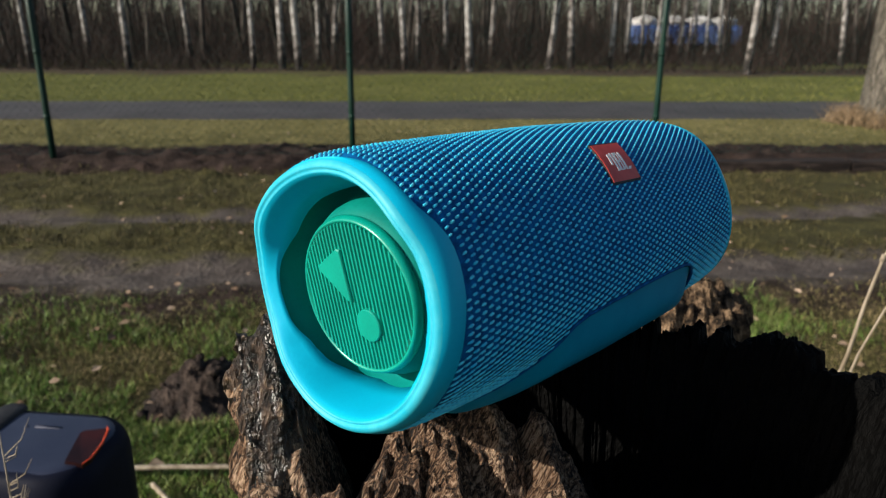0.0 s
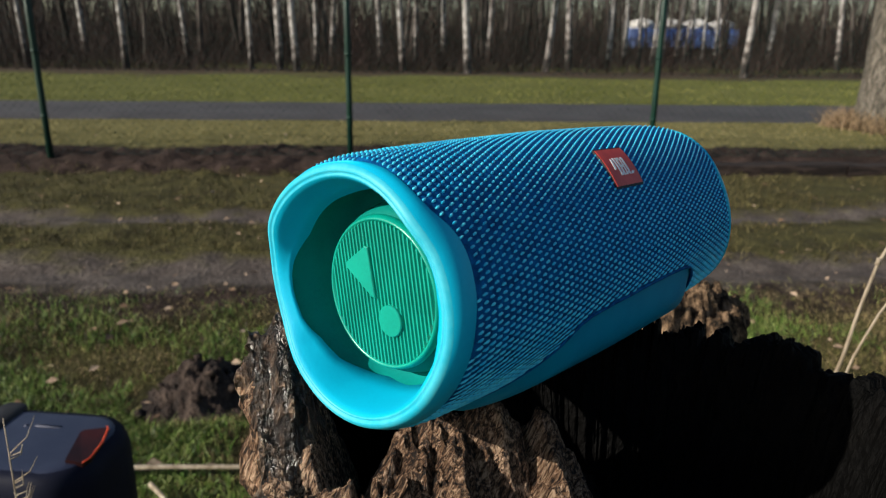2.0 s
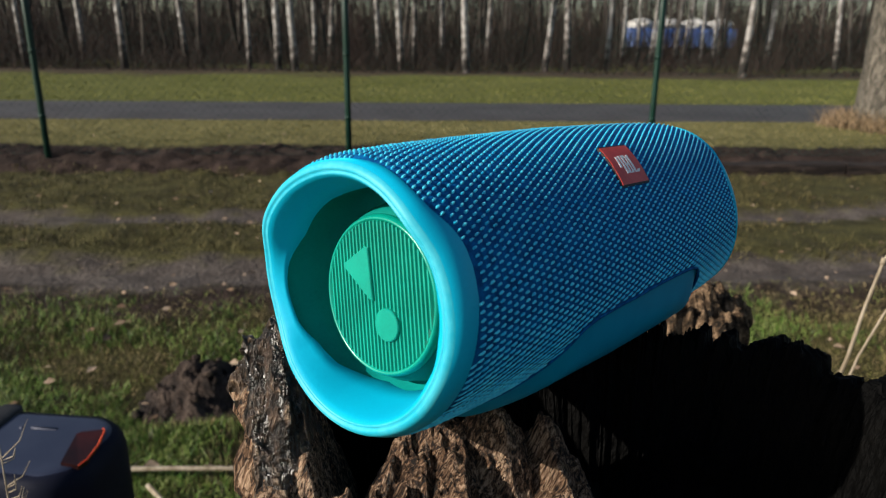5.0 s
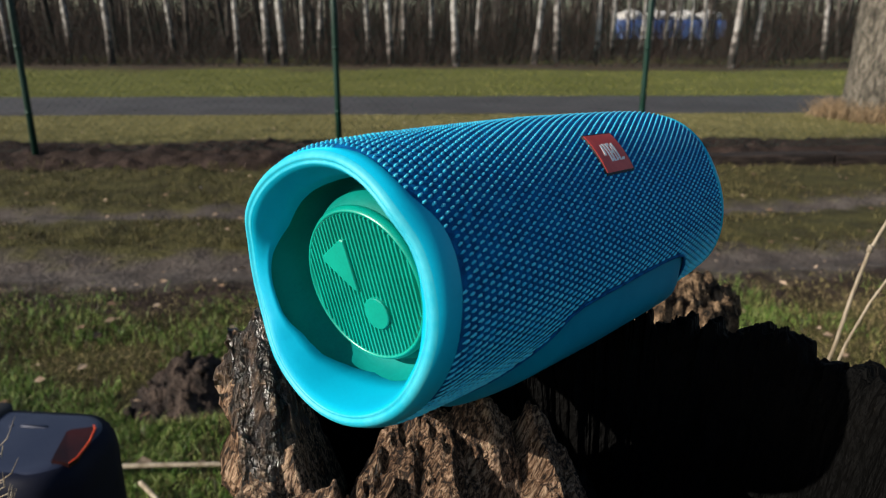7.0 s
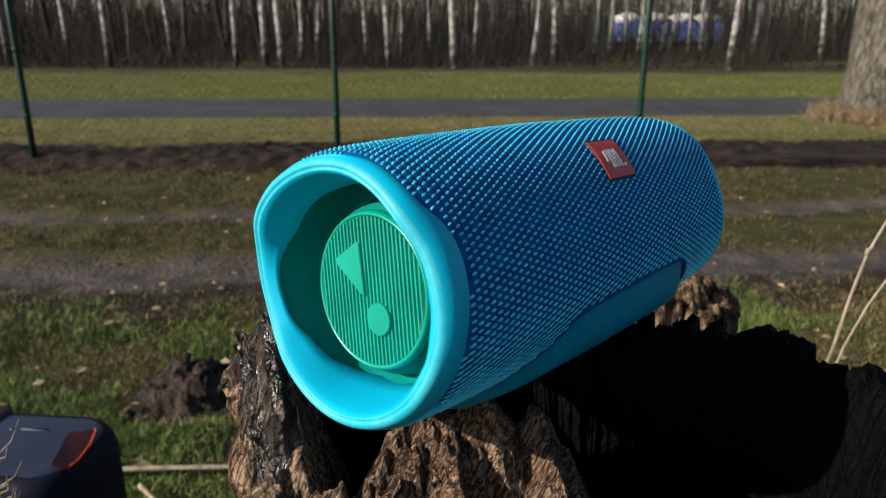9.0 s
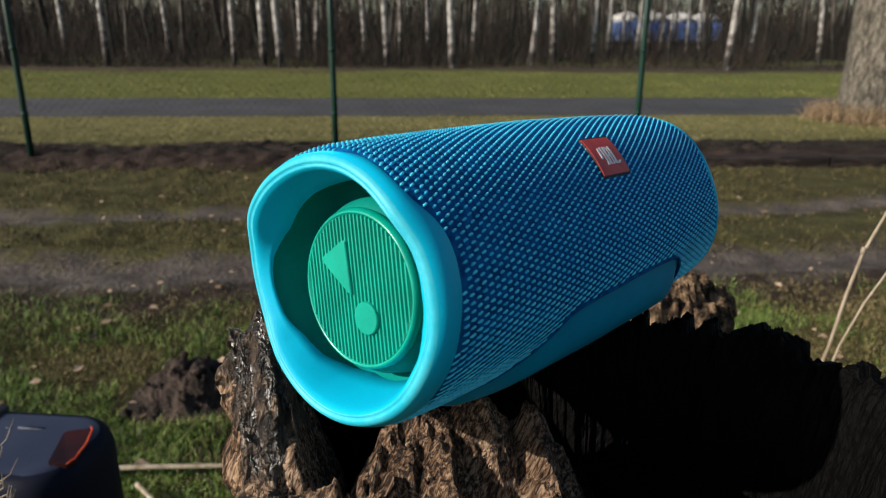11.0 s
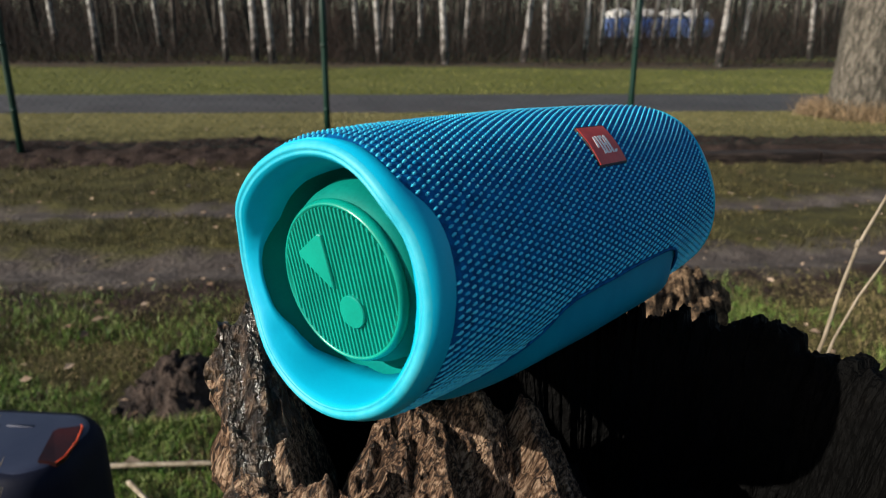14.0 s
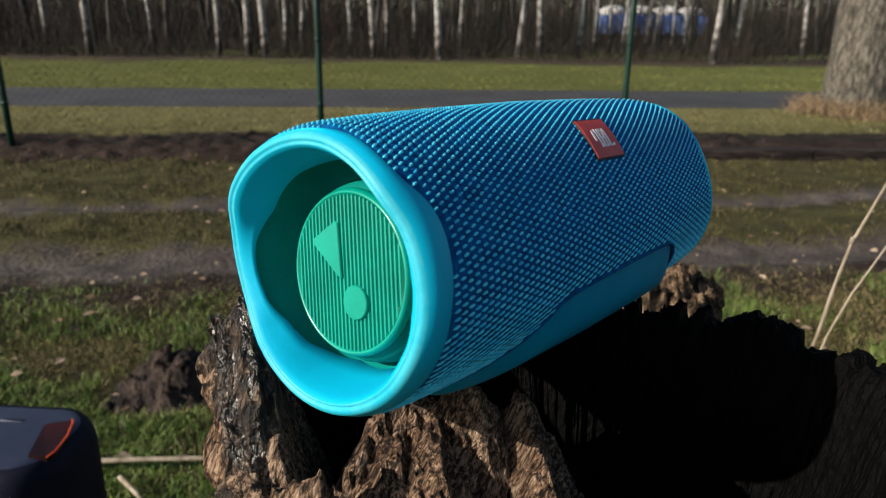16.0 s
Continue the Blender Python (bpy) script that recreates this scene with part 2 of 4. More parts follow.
def birch_material():
    """White birch bark with dark bands, blackened towards the root."""
    m = bpy.data.materials.new("birch_bark")
    m.use_nodes = True
    nt = m.node_tree
    n, l = nt.nodes, nt.links
    b = n["Principled BSDF"]
    b.inputs["Roughness"].default_value = 0.8
    tc = n.new("ShaderNodeTexCoord")
    mp = n.new("ShaderNodeMapping")
    mp.inputs["Scale"].default_value = (3.5, 3.5, 5.0)
    l.new(tc.outputs["Object"], mp.inputs[0])
    t = n.new("ShaderNodeTexNoise")
    t.inputs["Scale"].default_value, t.inputs["Detail"].default_value = 1.0, 8
    l.new(mp.outputs[0], t.inputs["Vector"])
    sep = n.new("ShaderNodeSeparateXYZ")
    l.new(tc.outputs["Object"], sep.inputs[0])
    root = n.new("ShaderNodeMapRange")
    root.inputs[1].default_value, root.inputs[2].default_value = 0.0, 1.3
    root.inputs[3].default_value, root.inputs[4].default_value = -0.22, 0.0
    l.new(sep.outputs[2], root.inputs[0])
    info = n.new("ShaderNodeObjectInfo")
    k = n.new("ShaderNodeMath")
    k.operation = 'MULTIPLY_ADD'
    l.new(info.outputs["Random"], k.inputs[0])
    k.inputs[1].default_value = 0.16
    l.new(root.outputs[0], k.inputs[2])
    a = n.new("ShaderNodeMath")
    a.operation = 'ADD'
    l.new(t.outputs[0], a.inputs[0])
    l.new(k.outputs[0], a.inputs[1])
    r = n.new("ShaderNodeValToRGB")
    r.color_ramp.elements[0].position, r.color_ramp.elements[1].position = 0.40, 0.68
    r.color_ramp.elements[0].color, r.color_ramp.elements[1].color = (0.022, 0.018, 0.016, 1), (0.37, 0.355, 0.34, 1)
    r.color_ramp.elements.new(0.50).color = (0.14, 0.12, 0.11, 1)
    l.new(a.outputs[0], r.inputs[0])
    l.new(r.outputs[0], b.inputs["Base Color"])
    return m


M_BIRCH = birch_material()


def ground_material():
    """Turf, worn wheel tracks, turned soil and woodland litter as bands with ragged edges."""
    m = bpy.data.materials.new("meadow_ground")
    m.use_nodes = True
    nt = m.node_tree
    n, l = nt.nodes, nt.links
    b = n["Principled BSDF"]
    b.inputs["Roughness"].default_value = 0.95
    b.inputs["Specular IOR Level"].default_value = 0.15
    geo = n.new("ShaderNodeNewGeometry")
    sep = n.new("ShaderNodeSeparateXYZ")
    l.new(geo.outputs["Position"], sep.inputs[0])

    def nz(scale, det=6):
        t = n.new("ShaderNodeTexNoise")
        t.inputs["Scale"].default_value = scale
        t.inputs["Detail"].default_value = det
        l.new(geo.outputs["Position"], t.inputs["Vector"])
        return t.outputs[0]

    def math_node(op, a, c, d=None):
        k = n.new("ShaderNodeMath")
        k.operation = op
        for i, v in enumerate((a, c, d)):
            if v is None:
                continue
            if isinstance(v, (int, float)):
                k.inputs[i].default_value = v
            else:
                l.new(v, k.inputs[i])
        return k.outputs[0]

    def ramp(v, cols, lo=0.3, hi=0.7):
        r = n.new("ShaderNodeValToRGB")
        r.color_ramp.elements[0].position, r.color_ramp.elements[1].position = lo, hi
        r.color_ramp.elements[0].color, r.color_ramp.elements[1].color = (*cols[0], 1), (*cols[-1], 1)
        for i, c in enumerate(cols[1:-1]):
            r.color_ramp.elements.new(lo + (hi - lo) * (i + 1) / (len(cols) - 1)).color = (*c, 1)
        l.new(v, r.inputs[0])
        return r.outputs[0]
    coarse, mid, fine = nz(0.9), nz(6), nz(45, 8)
    mixed = math_node('MULTIPLY_ADD', fine, 0.5, math_node('MULTIPLY', mid, 0.5))
    turf = ramp(mixed, [(0.022, 0.017, 0.009), (0.055, 0.050, 0.018), (0.11, 0.10, 0.036)])
    soil = ramp(mixed, [(0.008, 0.005, 0.004), (0.03, 0.02, 0.016), (0.075, 0.05, 0.042)])
    track = ramp(mixed, [(0.04, 0.032, 0.028), (0.08, 0.066, 0.058), (0.15, 0.128, 0.112)])
    litter = ramp(mixed, [(0.02, 0.013, 0.009), (0.06, 0.042, 0.028), (0.12, 0.09, 0.06)])
    # wavering distance ahead, so that the bands have ragged edges
    y = math_node('MULTIPLY_ADD', sep.outputs[0], -SKEW, sep.outputs[1])
    y = math_node('ADD', y, math_node('MULTIPLY_ADD', mid, 0.45, -0.225))
    y = math_node('ADD', y, math_node('MULTIPLY_ADD', coarse, 0.8, -0.4))
    cur = turf
    lawn = ramp(mixed, [(0.075, 0.080, 0.020), (0.11, 0.115, 0.030), (0.15, 0.15, 0.045)])
    verge = ramp(mixed, [(0.10, 0.088, 0.032), (0.15, 0.135, 0.05), (0.20, 0.175, 0.07)])

    def band(cur, col, y0, y1, soft):
        a = n.new("ShaderNodeMapRange")
        a.inputs[1].default_value, a.inputs[2].default_value = y0 - soft, y0 + soft
        l.new(y, a.inputs[0])
        c = n.new("ShaderNodeMapRange")
        c.inputs[1].default_value, c.inputs[2].default_value = y1 + soft, y1 - soft
        l.new(y, c.inputs[0])
        f = math_node('MULTIPLY', a.outputs[0], c.outputs[0])
        mx = n.new("ShaderNodeMix")
        mx.data_type = 'RGBA'
        l.new(f, mx.inputs[0])
        l.new(cur, mx.inputs[6])
        l.new(col, mx.inputs[7])
        return mx.outputs[2]
    cur = band(cur, soil, 2.45, 2.85, 0.12)
    cur = band(cur, track, 2.80, 3.22, 0.08)
    cur = band(cur, track, 3.85, 4.12, 0.08)
    cur = band(cur, soil, 5.35, 6.70, 0.10)
    cur = band(cur, verge, 6.70, 8.85, 0.10)
    cur = band(cur, lawn, 11.0, 31.0, 0.30)
    y = math_node('ADD', y, math_node('MULTIPLY_ADD', nz(0.22, 3), 9.0, -4.5))
    cur = band(cur, litter, 19.2, 23.0, 0.8)
    cur = band(cur, litter, 29.0, 400, 3.0)
    l.new(cur, b.inputs["Base Color"])
    bp = n.new("ShaderNodeBump")
    bp.inputs["Strength"].default_value = 0.8
    bp.inputs["Distance"].default_value = 0.03
    l.new(mixed, bp.inputs["Height"])
    l.new(bp.outputs[0], b.inputs["Normal"])
    return m


M_GROUND = ground_material()


# ---- mesh helpers ----
def mesh_of(name, verts, faces, material, smooth=True):
    me = bpy.data.meshes.new(name)
    me.from_pydata([tuple(v) for v in verts], [], [tuple(f) for f in faces])
    me.materials.append(material)
    if smooth:
        me.polygons.foreach_set("use_smooth", [True] * len(me.polygons))
    me.update()
    return me


def part(name, bm, material, parent=None, label="", smooth=True):
    """Links a bmesh or a finished mesh as one object under a thing or a part."""
    if isinstance(bm, bmesh.types.BMesh):
        me = bpy.data.meshes.new(name)
        bm.to_mesh(me)
        bm.free()
        me.materials.append(material)
        if smooth:
            me.polygons.foreach_set("use_smooth", [True] * len(me.polygons))
    else:
        me = bm
    ob = new(name, me)
    ob.parent = parent
    if label:
        tagged(ob, label)
    return ob


def empty(name, m=None):
    ob = new(name)
    ob.empty_display_size = 0.05
    if m is not None:
        ob.matrix_world = m
    return ob


def grid_faces(rows, cols, closed=False, flip=False):
    out = []
    for i in range(rows - 1):
        for j in range(cols if closed else cols - 1):
            k = (j + 1) % cols
            f = (i * cols + j, i * cols + k, (i + 1) * cols + k, (i + 1) * cols + j)
            out.append(f[::-1] if flip else f)
    return out


def tube(points, radii, sides=6, cap=True):
    """Verts and faces of a tapering tube along points."""
    vs, n = [], len(points)
    pts = [Vector(p) for p in points]
    for i, p in enumerate(pts):
        d = (pts[min(i + 1, n - 1)] - pts[max(i - 1, 0)]).normalized()
        a = d.orthogonal().normalized() if i == 0 else (a - d * a.dot(d)).normalized()
        c = d.cross(a)
        for k in range(sides):
            w = 2 * math.pi * k / sides
            vs.append(p + (a * math.cos(w) + c * math.sin(w)) * radii[i])
    fs = grid_faces(n, sides, True)
    if cap:
        fs += [tuple(range(sides))[::-1], tuple((n - 1) * sides + k for k in range(sides))]
    return vs, fs


def join(pieces):
    vs, fs = [], []
    for v, f in pieces:
        o = len(vs)
        vs += list(v)
        fs += [tuple(i + o for i in q) for q in f]
    return vs, fs


def fbm(v, octaves=4):
    return noise.fractal(Vector(v), 1.0, 2.0, octaves)


# ---- ground, path ----
def spaced(segments):
    out = []
    for a, b, n in segments:
        out += list(np.linspace(a, b, n, endpoint=False))
    return out + [segments[-1][1]]


def ground_height(x, y):
    q = y
    y = y - SKEW * x
    h = 0.02 * fbm((x * 0.9, q * 0.9, 0.3), 3) + 0.012 * fbm((x * 5, y * 5, 2.1), 3)
    h -= 0.03 * math.exp(-((y - 3.0) / 0.16) ** 2) + 0.025 * math.exp(-((y - 3.98) / 0.13) ** 2)
    if 5.2 < y < 6.6:
        h += 0.05 * fbm((x * 9, y * 9, 7.7), 3) + 0.05 * math.exp(-((y - 5.9) / 0.3) ** 2) - 0.06 * math.exp(-((y - 5.4) / 0.09) ** 2)
    if y > 8.3:
        h *= 0.5 if y > 12 else 0.0
    return h


def build_ground():
    xs = spaced([(-400, -40, 14), (-40, -8, 40), (-8, -3, 60), (-3, 3, 130), (3, 8, 60), (8, 40, 40), (40, 400, 14)])
    ys = spaced([(-300, -10, 12), (-10, 0.8, 20), (0.8, 4.5, 110), (4.5, 7, 60), (7, 13, 40), (13, 60, 60), (60, 700, 16)])
    vs = [(x, y, ground_height(x, y) if abs(x) < 40 and 0.8 < y < 60 else 0.0) for y in ys for x in xs]
    ob = new("ground", mesh_of("ground", vs, grid_faces(len(ys), len(xs)), M_GROUND))
    tagged(ob, "rough meadow turf with muddy wheel tracks and turned soil", "ground", kind="structure")
    # asphalt lane with slightly ragged edges
    xs = np.linspace(-60, 60, 400)
    rows = []
    for k, (y0, z) in enumerate(((8.80, -0.01), (8.85, 0.012), (9.5, 0.03), (10.5, 0.03), (11.15, 0.012), (11.23, -0.01))):
        rows += [(x, y0 + (0.10 * fbm((x * 0.9, k // 3 * 9.0, 0), 4) if k in (0, 1, 4, 5) else 0) + SKEW * x, z) for x in xs]
    ob = new("path", mesh_of("path", rows, grid_faces(6, 400), M_ASPHALT))
    tagged(ob, "grey asphalt footpath crossing the meadow behind the fence", "path", kind="structure")


build_ground()


# ---- the cyan speaker ----
P0 = Vector((-0.03555, 0.20210, 0.92209))
AX = Vector((0.67278, 0.73887, -0.03800)).normalized()
SIDE = Vector((0.72908, -0.65339, 0.20375))
SIDE = (SIDE - AX * SIDE.dot(AX)).normalized()
UPW = SIDE.cross(AX)
SPEAKER = Matrix(((AX.x, -SIDE.x, UPW.x, P0.x), (AX.y, -SIDE.y, UPW.y, P0.y), (AX.z, -SIDE.z, UPW.z, P0.z), (0, 0, 0, 1)))
PROFILE_S = [0.004, 0.007, 0.010, 0.016, 0.03, 0.06, 0.11, 0.16, 0.19, 0.204, 0.210, 0.214, 0.218]
PROFILE_R = [0.0415, 0.0438, 0.0449, 0.0456, 0.0462, 0.0469, 0.0475, 0.0469, 0.0462, 0.0456, 0.0449, 0.0436, 0.0412]


def flank_angle(w):
    """Degrees above the horizontal, alike on both flanks."""
    return math.degrees(math.asin(max(-1, min(1, math.sin(w)))))


def ring_edge(w):
    """Where the end bumper meets the fabric: broad at the flanks, narrow above and below."""
    return float(np.interp(flank_angle(w), (-90, -65, -51, -40, -23, -12, 0, 12, 18, 23, 28, 32, 36, 41, 47, 62, 76, 90),
                           (0.0082, 0.0086, 0.0095, 0.0107, 0.0130, 0.0142, 0.0158, 0.0165, 0.0163, 0.0156, 0.0141, 0.0123, 0.0108, 0.0099, 0.0094, 0.0088, 0.0070, 0.0066)))


def section(w):
    """Cross-section: a circle with slightly flattened flanks."""
    return 1 + 0.002 * math.cos(2 * w) - 0.019 * math.sin(2 * w) + 0.0116 * math.sin(3 * w) - 0.005 * math.cos(4 * w) - 0.0155 * math.sin(4 * w)


def on_body(s, w, lift=0.0):
    r = float(np.interp(s, PROFILE_S, PROFILE_R)) * section(w) + lift
    return Vector((s, -r * math.cos(w), r * math.sin(w)))


def panel_half(s):
    """Half the angle that the smooth base panel takes at s, round the underside."""
    return radians(float(np.interp(s, (0.036, 0.0375, 0.041, 0.046, 0.052, 0.058, 0.065, 0.069, 0.073, 0.080, 0.095, 0.120, 0.141, 0.156, 0.163, 0.1675, 0.171, 0.175, 0.179, 0.1815, 0.183),
                                   (0, 10, 22, 31, 39, 45.5, 52, 57, 61, 63.5, 65.2, 66.8, 67.3, 67, 65.5, 62, 57, 49, 38, 20, 0))))


def sweep_ring(name, profile, material, parent, label="", steps=160, wave=None, flip=False):
    """Sweeps a profile of (s, r) pairs round the speaker's axis."""
    vs = []
    for i, (s, r) in enumerate(profile):
        for k in range(steps):
            w = 2 * math.pi * k / steps
            ds, dr = wave(i, w) if wave else (0, 0)
            rr = (r + dr) * section(w)
            vs.append((s + ds, -rr * math.cos(w), rr * math.sin(w)))
    return part(name, mesh_of(name, vs, grid_faces(len(profile), steps, True, flip), material), material, parent, label)


def lobes(w):
    """Scallop of the end bumper's lip, 0 to 1: forward above and below, with a waist at each flank."""
    return float(np.interp(flank_angle(w), (-90, -44, -36, -26, -16, -6, 4, 14, 20, 25, 30, 35, 40, 90), (1, 1, 0.93, 0.62, 0.25, 0.06, 0.0, 0.03, 0.15, 0.40, 0.70, 0.92, 1, 1)))


def funnel_depth(w):
    """How deep the funnel inside the bumper reaches."""
    return float(np.interp(flank_angle(w), (-90, -75, -62, -50, -40, -33, -25, -18, 0, 8, 16, 24, 32, 50, 65, 78, 90),
                           (0.0280, 0.0265, 0.0215, 0.0152, 0.0130, 0.0122, 0.0100, 0.0090, 0.0090, 0.0096, 0.0110, 0.0136, 0.0157, 0.0161, 0.0166, 0.0190, 0.0210)))


DISC_R, DISC_Z = 0.0252, -0.0020


def disc_mesh(name, prof, material, n=96, smooth=False):
    """A turned part of the radiator cone, about its own centre."""
    vs = [(q, -r * math.cos(2 * math.pi * k / n), DISC_Z + r * math.sin(2 * math.pi * k / n)) for q, r in prof for k in range(n)]
    return mesh_of(name, vs, grid_faces(len(prof), n, True), material, smooth)


def rib_mesh(y, pitch):
    """One straight raised rib of the cone's face."""
    half = math.sqrt(max((DISC_R - 0.0005) ** 2 - y * y, 1e-8))
    hw, vs = pitch * 0.30, []
    for z in (-half, half):
        vs += [(0.0012, y - hw * 1.4, DISC_Z + z), (0.0001, y - hw * 0.6, DISC_Z + z * 0.985), (0.0001, y + hw * 0.6, DISC_Z + z * 0.985), (0.0012, y + hw * 1.4, DISC_Z + z)]
    return mesh_of("rib", vs, [(0, 1, 5, 4), (1, 2, 6, 5), (2, 3, 7, 6), (0, 3, 2, 1), (4, 5, 6, 7)], M_CONE, False)


def prism(outline, s0, s1, bevel, material, name):
    """Raised plain emblem: an outline in the face's plane, bevelled towards the viewer."""
    bm = bmesh.new()
    c = sum((Vector(p) for p in outline), Vector((0, 0))) / len(outline)
    back = [bm.verts.new((s0, p[0], p[1])) for p in outline]
    mid = [bm.verts.new((s1 + bevel, p[0], p[1])) for p in outline]
    top = [bm.verts.new((s1, *(c + (Vector(p) - c) * (1 - bevel / 0.006)))) for p in outline]
    k = len(outline)
    for a, b in ((back, mid), (mid, top)):
        for i in range(k):
            bm.faces.new((a[i], a[(i + 1) % k], b[(i + 1) % k], b[i]))
    bm.faces.new(top)
    bmesh.ops.recalc_face_normals(bm, faces=bm.faces)
    me = bpy.data.meshes.new(name)
    bm.to_mesh(me)
    bm.free()
    me.materials.append(material)
    return me


def build_speaker():
    sp = tagged(empty("portable_speaker", SPEAKER), "cyan cylindrical portable loudspeaker in woven fabric lying on the stump", "loudspeaker")
    # woven sleeve, open over the base panel
    S = np.linspace(0.0, 1.0, 150)
    cols = 220
    vs = []
    for f in S:
        g, bend = panel_half(0.006 + 0.21 * f), (1 - 2 * f) * abs(1 - 2 * f) ** 2
        for k in range(cols):
            w = -math.pi / 2 + g + (2 * math.pi - 2 * g) * k / (cols - 1)
            low = min(1, max(0, (-0.20 - math.asin(math.sin(w))) / 0.4))
            vs.append(on_body(0.006 + 0.21 * f + (ring_edge(w) - 0.007) * bend, w, -0.0003 * low))
    part("sleeve", mesh_of("sleeve", vs, grid_faces(len(S), cols, flip=True), M_WEAVE), M_WEAVE, sp, "dark blue woven fabric sleeve")
    # stitches standing proud of the weave, staggered from column to column
    rng = random.Random(4)
    vs, fs = [], []
    col, s = 0, 0.0078
    ring_n = 120
    while s < 0.2140:
        for k in range(ring_n):
            w = -math.pi / 2 + 2 * math.pi * (k + 0.5 * (col % 2)) / ring_n
            off = (w + math.pi / 2) % (2 * math.pi)
            if min(off, 2 * math.pi - off) < panel_half(s) + 0.02 or s < ring_edge(w) + 0.0007 or s > 0.2215 - ring_edge(w):
                continue
            o = len(vs)
            low = min(1, max(0, (-0.12 - math.asin(math.sin(w))) / 0.5))  # the weave is drawn open towards the underside
            hw, hs = 0.00052 - 0.00031 * low, 0.00122 + 0.00068 * low
            tilt = 0.26 + 0.13 * low + rng.uniform(-0.06, 0.06) * (1 - low)
            lift = rng.uniform(0.00052, 0.00072) - 0.00022 * low
            r0 = 0.0465
            for scale, up in ((1.0, -0.0001), (0.62, 0.75 * lift)):
                for j in range(6):
                    a = math.pi * j / 3
                    da, db = math.cos(a) * hs * scale, math.sin(a) * hw * scale
                    vs.append(on_body(s + da, w + (db + da * tilt) / r0, up))
            vs.append(on_body(s, w, lift))
            for j in range(6):
                q = (j + 1) % 6
                fs.append((o + j, o + 6 + j, o + 6 + q, o + q))
                fs.append((o + 6 + j, o + 12, o + 6 + q))
        col += 1
        s += 0.0029
    ob = part("stitching", mesh_of("stitching", vs, fs, M_STITCH), M_STITCH, sp, "raised light cyan stitches")
    tagged(ob, kind="stuff")
    # smooth base panel under the sleeve's arch
    vs = []
    S2 = np.linspace(0.036, 0.183, 110)
    for s in S2:
        g = panel_half(s) + radians(1.5)
        for k in range(60):
            u = 2 * k / 59 - 1
            w = -math.pi / 2 + g * u
            # the panel swells into a flat foot below the arch
            rise = min(1, max(0, (1 - abs(u)) * math.degrees(g) / 24)) * min(1, min(s - 0.036, 0.183 - s) / 0.010)
            vs.append(on_body(s, w, -0.0010 + 0.0058 * rise * rise * (3 - 2 * rise)))
    part("base_panel", mesh_of("base_panel", vs, grid_faces(110, 60, flip=True), M_PANEL), M_PANEL, sp, "smooth teal rubber base panel")
    # hem where the sleeve turns under at the arch
    pts = [on_body(s, -math.pi / 2 + panel_half(s), 0.0) for s in np.linspace(0.0365, 0.1825, 120)]
    v, f = tube(pts, [0.0007] * len(pts), 6)
    part("hem", mesh_of("hem", v, f, M_WEAVE), M_WEAVE, sp)
    # end bumpers
    def bumper(w):
        """Profile of the bumper at angle w: flank, crisp front edge with a groove, scalloped funnel inside."""
        e, k, deep = ring_edge(w), lobes(w), funnel_depth(w)
        reach = 0.0032 + 0.0020 * k * float(np.interp(flank_angle(w), (-64, -42), (0.1, 1.0)))
        top = float(np.interp(e, PROFILE_S, PROFILE_R))
        lip = 0.0036 + 0.0030 * (1 - k)
        prof = [(e + 0.0015, top - 0.002), (e + 0.0003, top - 0.0003), (e - 0.0004, top + 0.0003)]
        prof += [(lip + 0.0030, 0.0438 + 0.0004 * (1 - k)), (lip + 0.0013, 0.0432), (lip + 0.0004, 0.0424), (lip, 0.0414), (lip + 0.0001, 0.0407), (lip + 0.0012, 0.0403),
                 (lip + 0.0003, 0.0399), (lip + 0.0006, 0.0392)]
        for f in (0.12, 0.35, 0.65, 1.0):
            prof.append((lip + 0.0008 + (deep - lip) * f, 0.0388 - reach * f ** 0.9))
        prof.append((deep + 0.0016, 0.0398 - reach))
        return prof
    for side in (0, 1):
        steps = 240
        cols = [bumper(2 * math.pi * k / steps) for k in range(steps)]
        vs = []
        for i in range(len(cols[0])):
            for k in range(steps):
                w = 2 * math.pi * k / steps
                q, r = cols[k][i]
                r *= section(w)
                vs.append((0.222 - q if side else q, -r * math.cos(w), r * math.sin(w)))
        me = mesh_of("end_bumper", vs, grid_faces(len(cols[0]), steps, True, not side), M_RUBBER)
        me.materials.append(M_EDGE)
        me.polygons.foreach_set("material_index", [1 if 4 <= p // steps <= 9 else 0 for p in range(len(me.polygons))])
        part("end_bumper", me, M_RUBBER, sp, "glossy cyan rubber end bumper")
    # cavity behind each bumper, with its floor
    for side in (0, 1):
        prof = [(0.0070, 0.0412), (0.010, 0.0396), (0.016, 0.0380), (0.024, 0.0365), (0.030, 0.0345), (0.034, 0.030), (0.0345, 0.0)]
        if side:
            prof = [(0.222 - s, r) for s, r in prof]
        sweep_ring("cavity", prof, M_CAVITY, sp, "dark green bumper cavity", steps=96, flip=not side)
    # near radiator, which beats with the bass
    R = DISC_R
    body = [(0.0040, 0.0), (0.0040, R + 0.0009), (0.0026, R + 0.0014), (0.0014, R + 0.0012), (0.0006, R + 0.0007), (0.0001, R + 0.0003), (0.0000, R - 0.0001),
            (0.0003, R - 0.0005), (0.0010, R - 0.0008), (0.0013, R - 0.0012), (0.0013, 0.0)]
    disc = part("passive_radiator", disc_mesh("passive_radiator", body, M_CONE, smooth=True), M_CONE, sp, "green ribbed radiator cone")
    skirt = [(0.0031, 0.0255), (0.0040, 0.0268), (0.0050, 0.0280), (0.0078, 0.0294), (0.0130, 0.0305)]
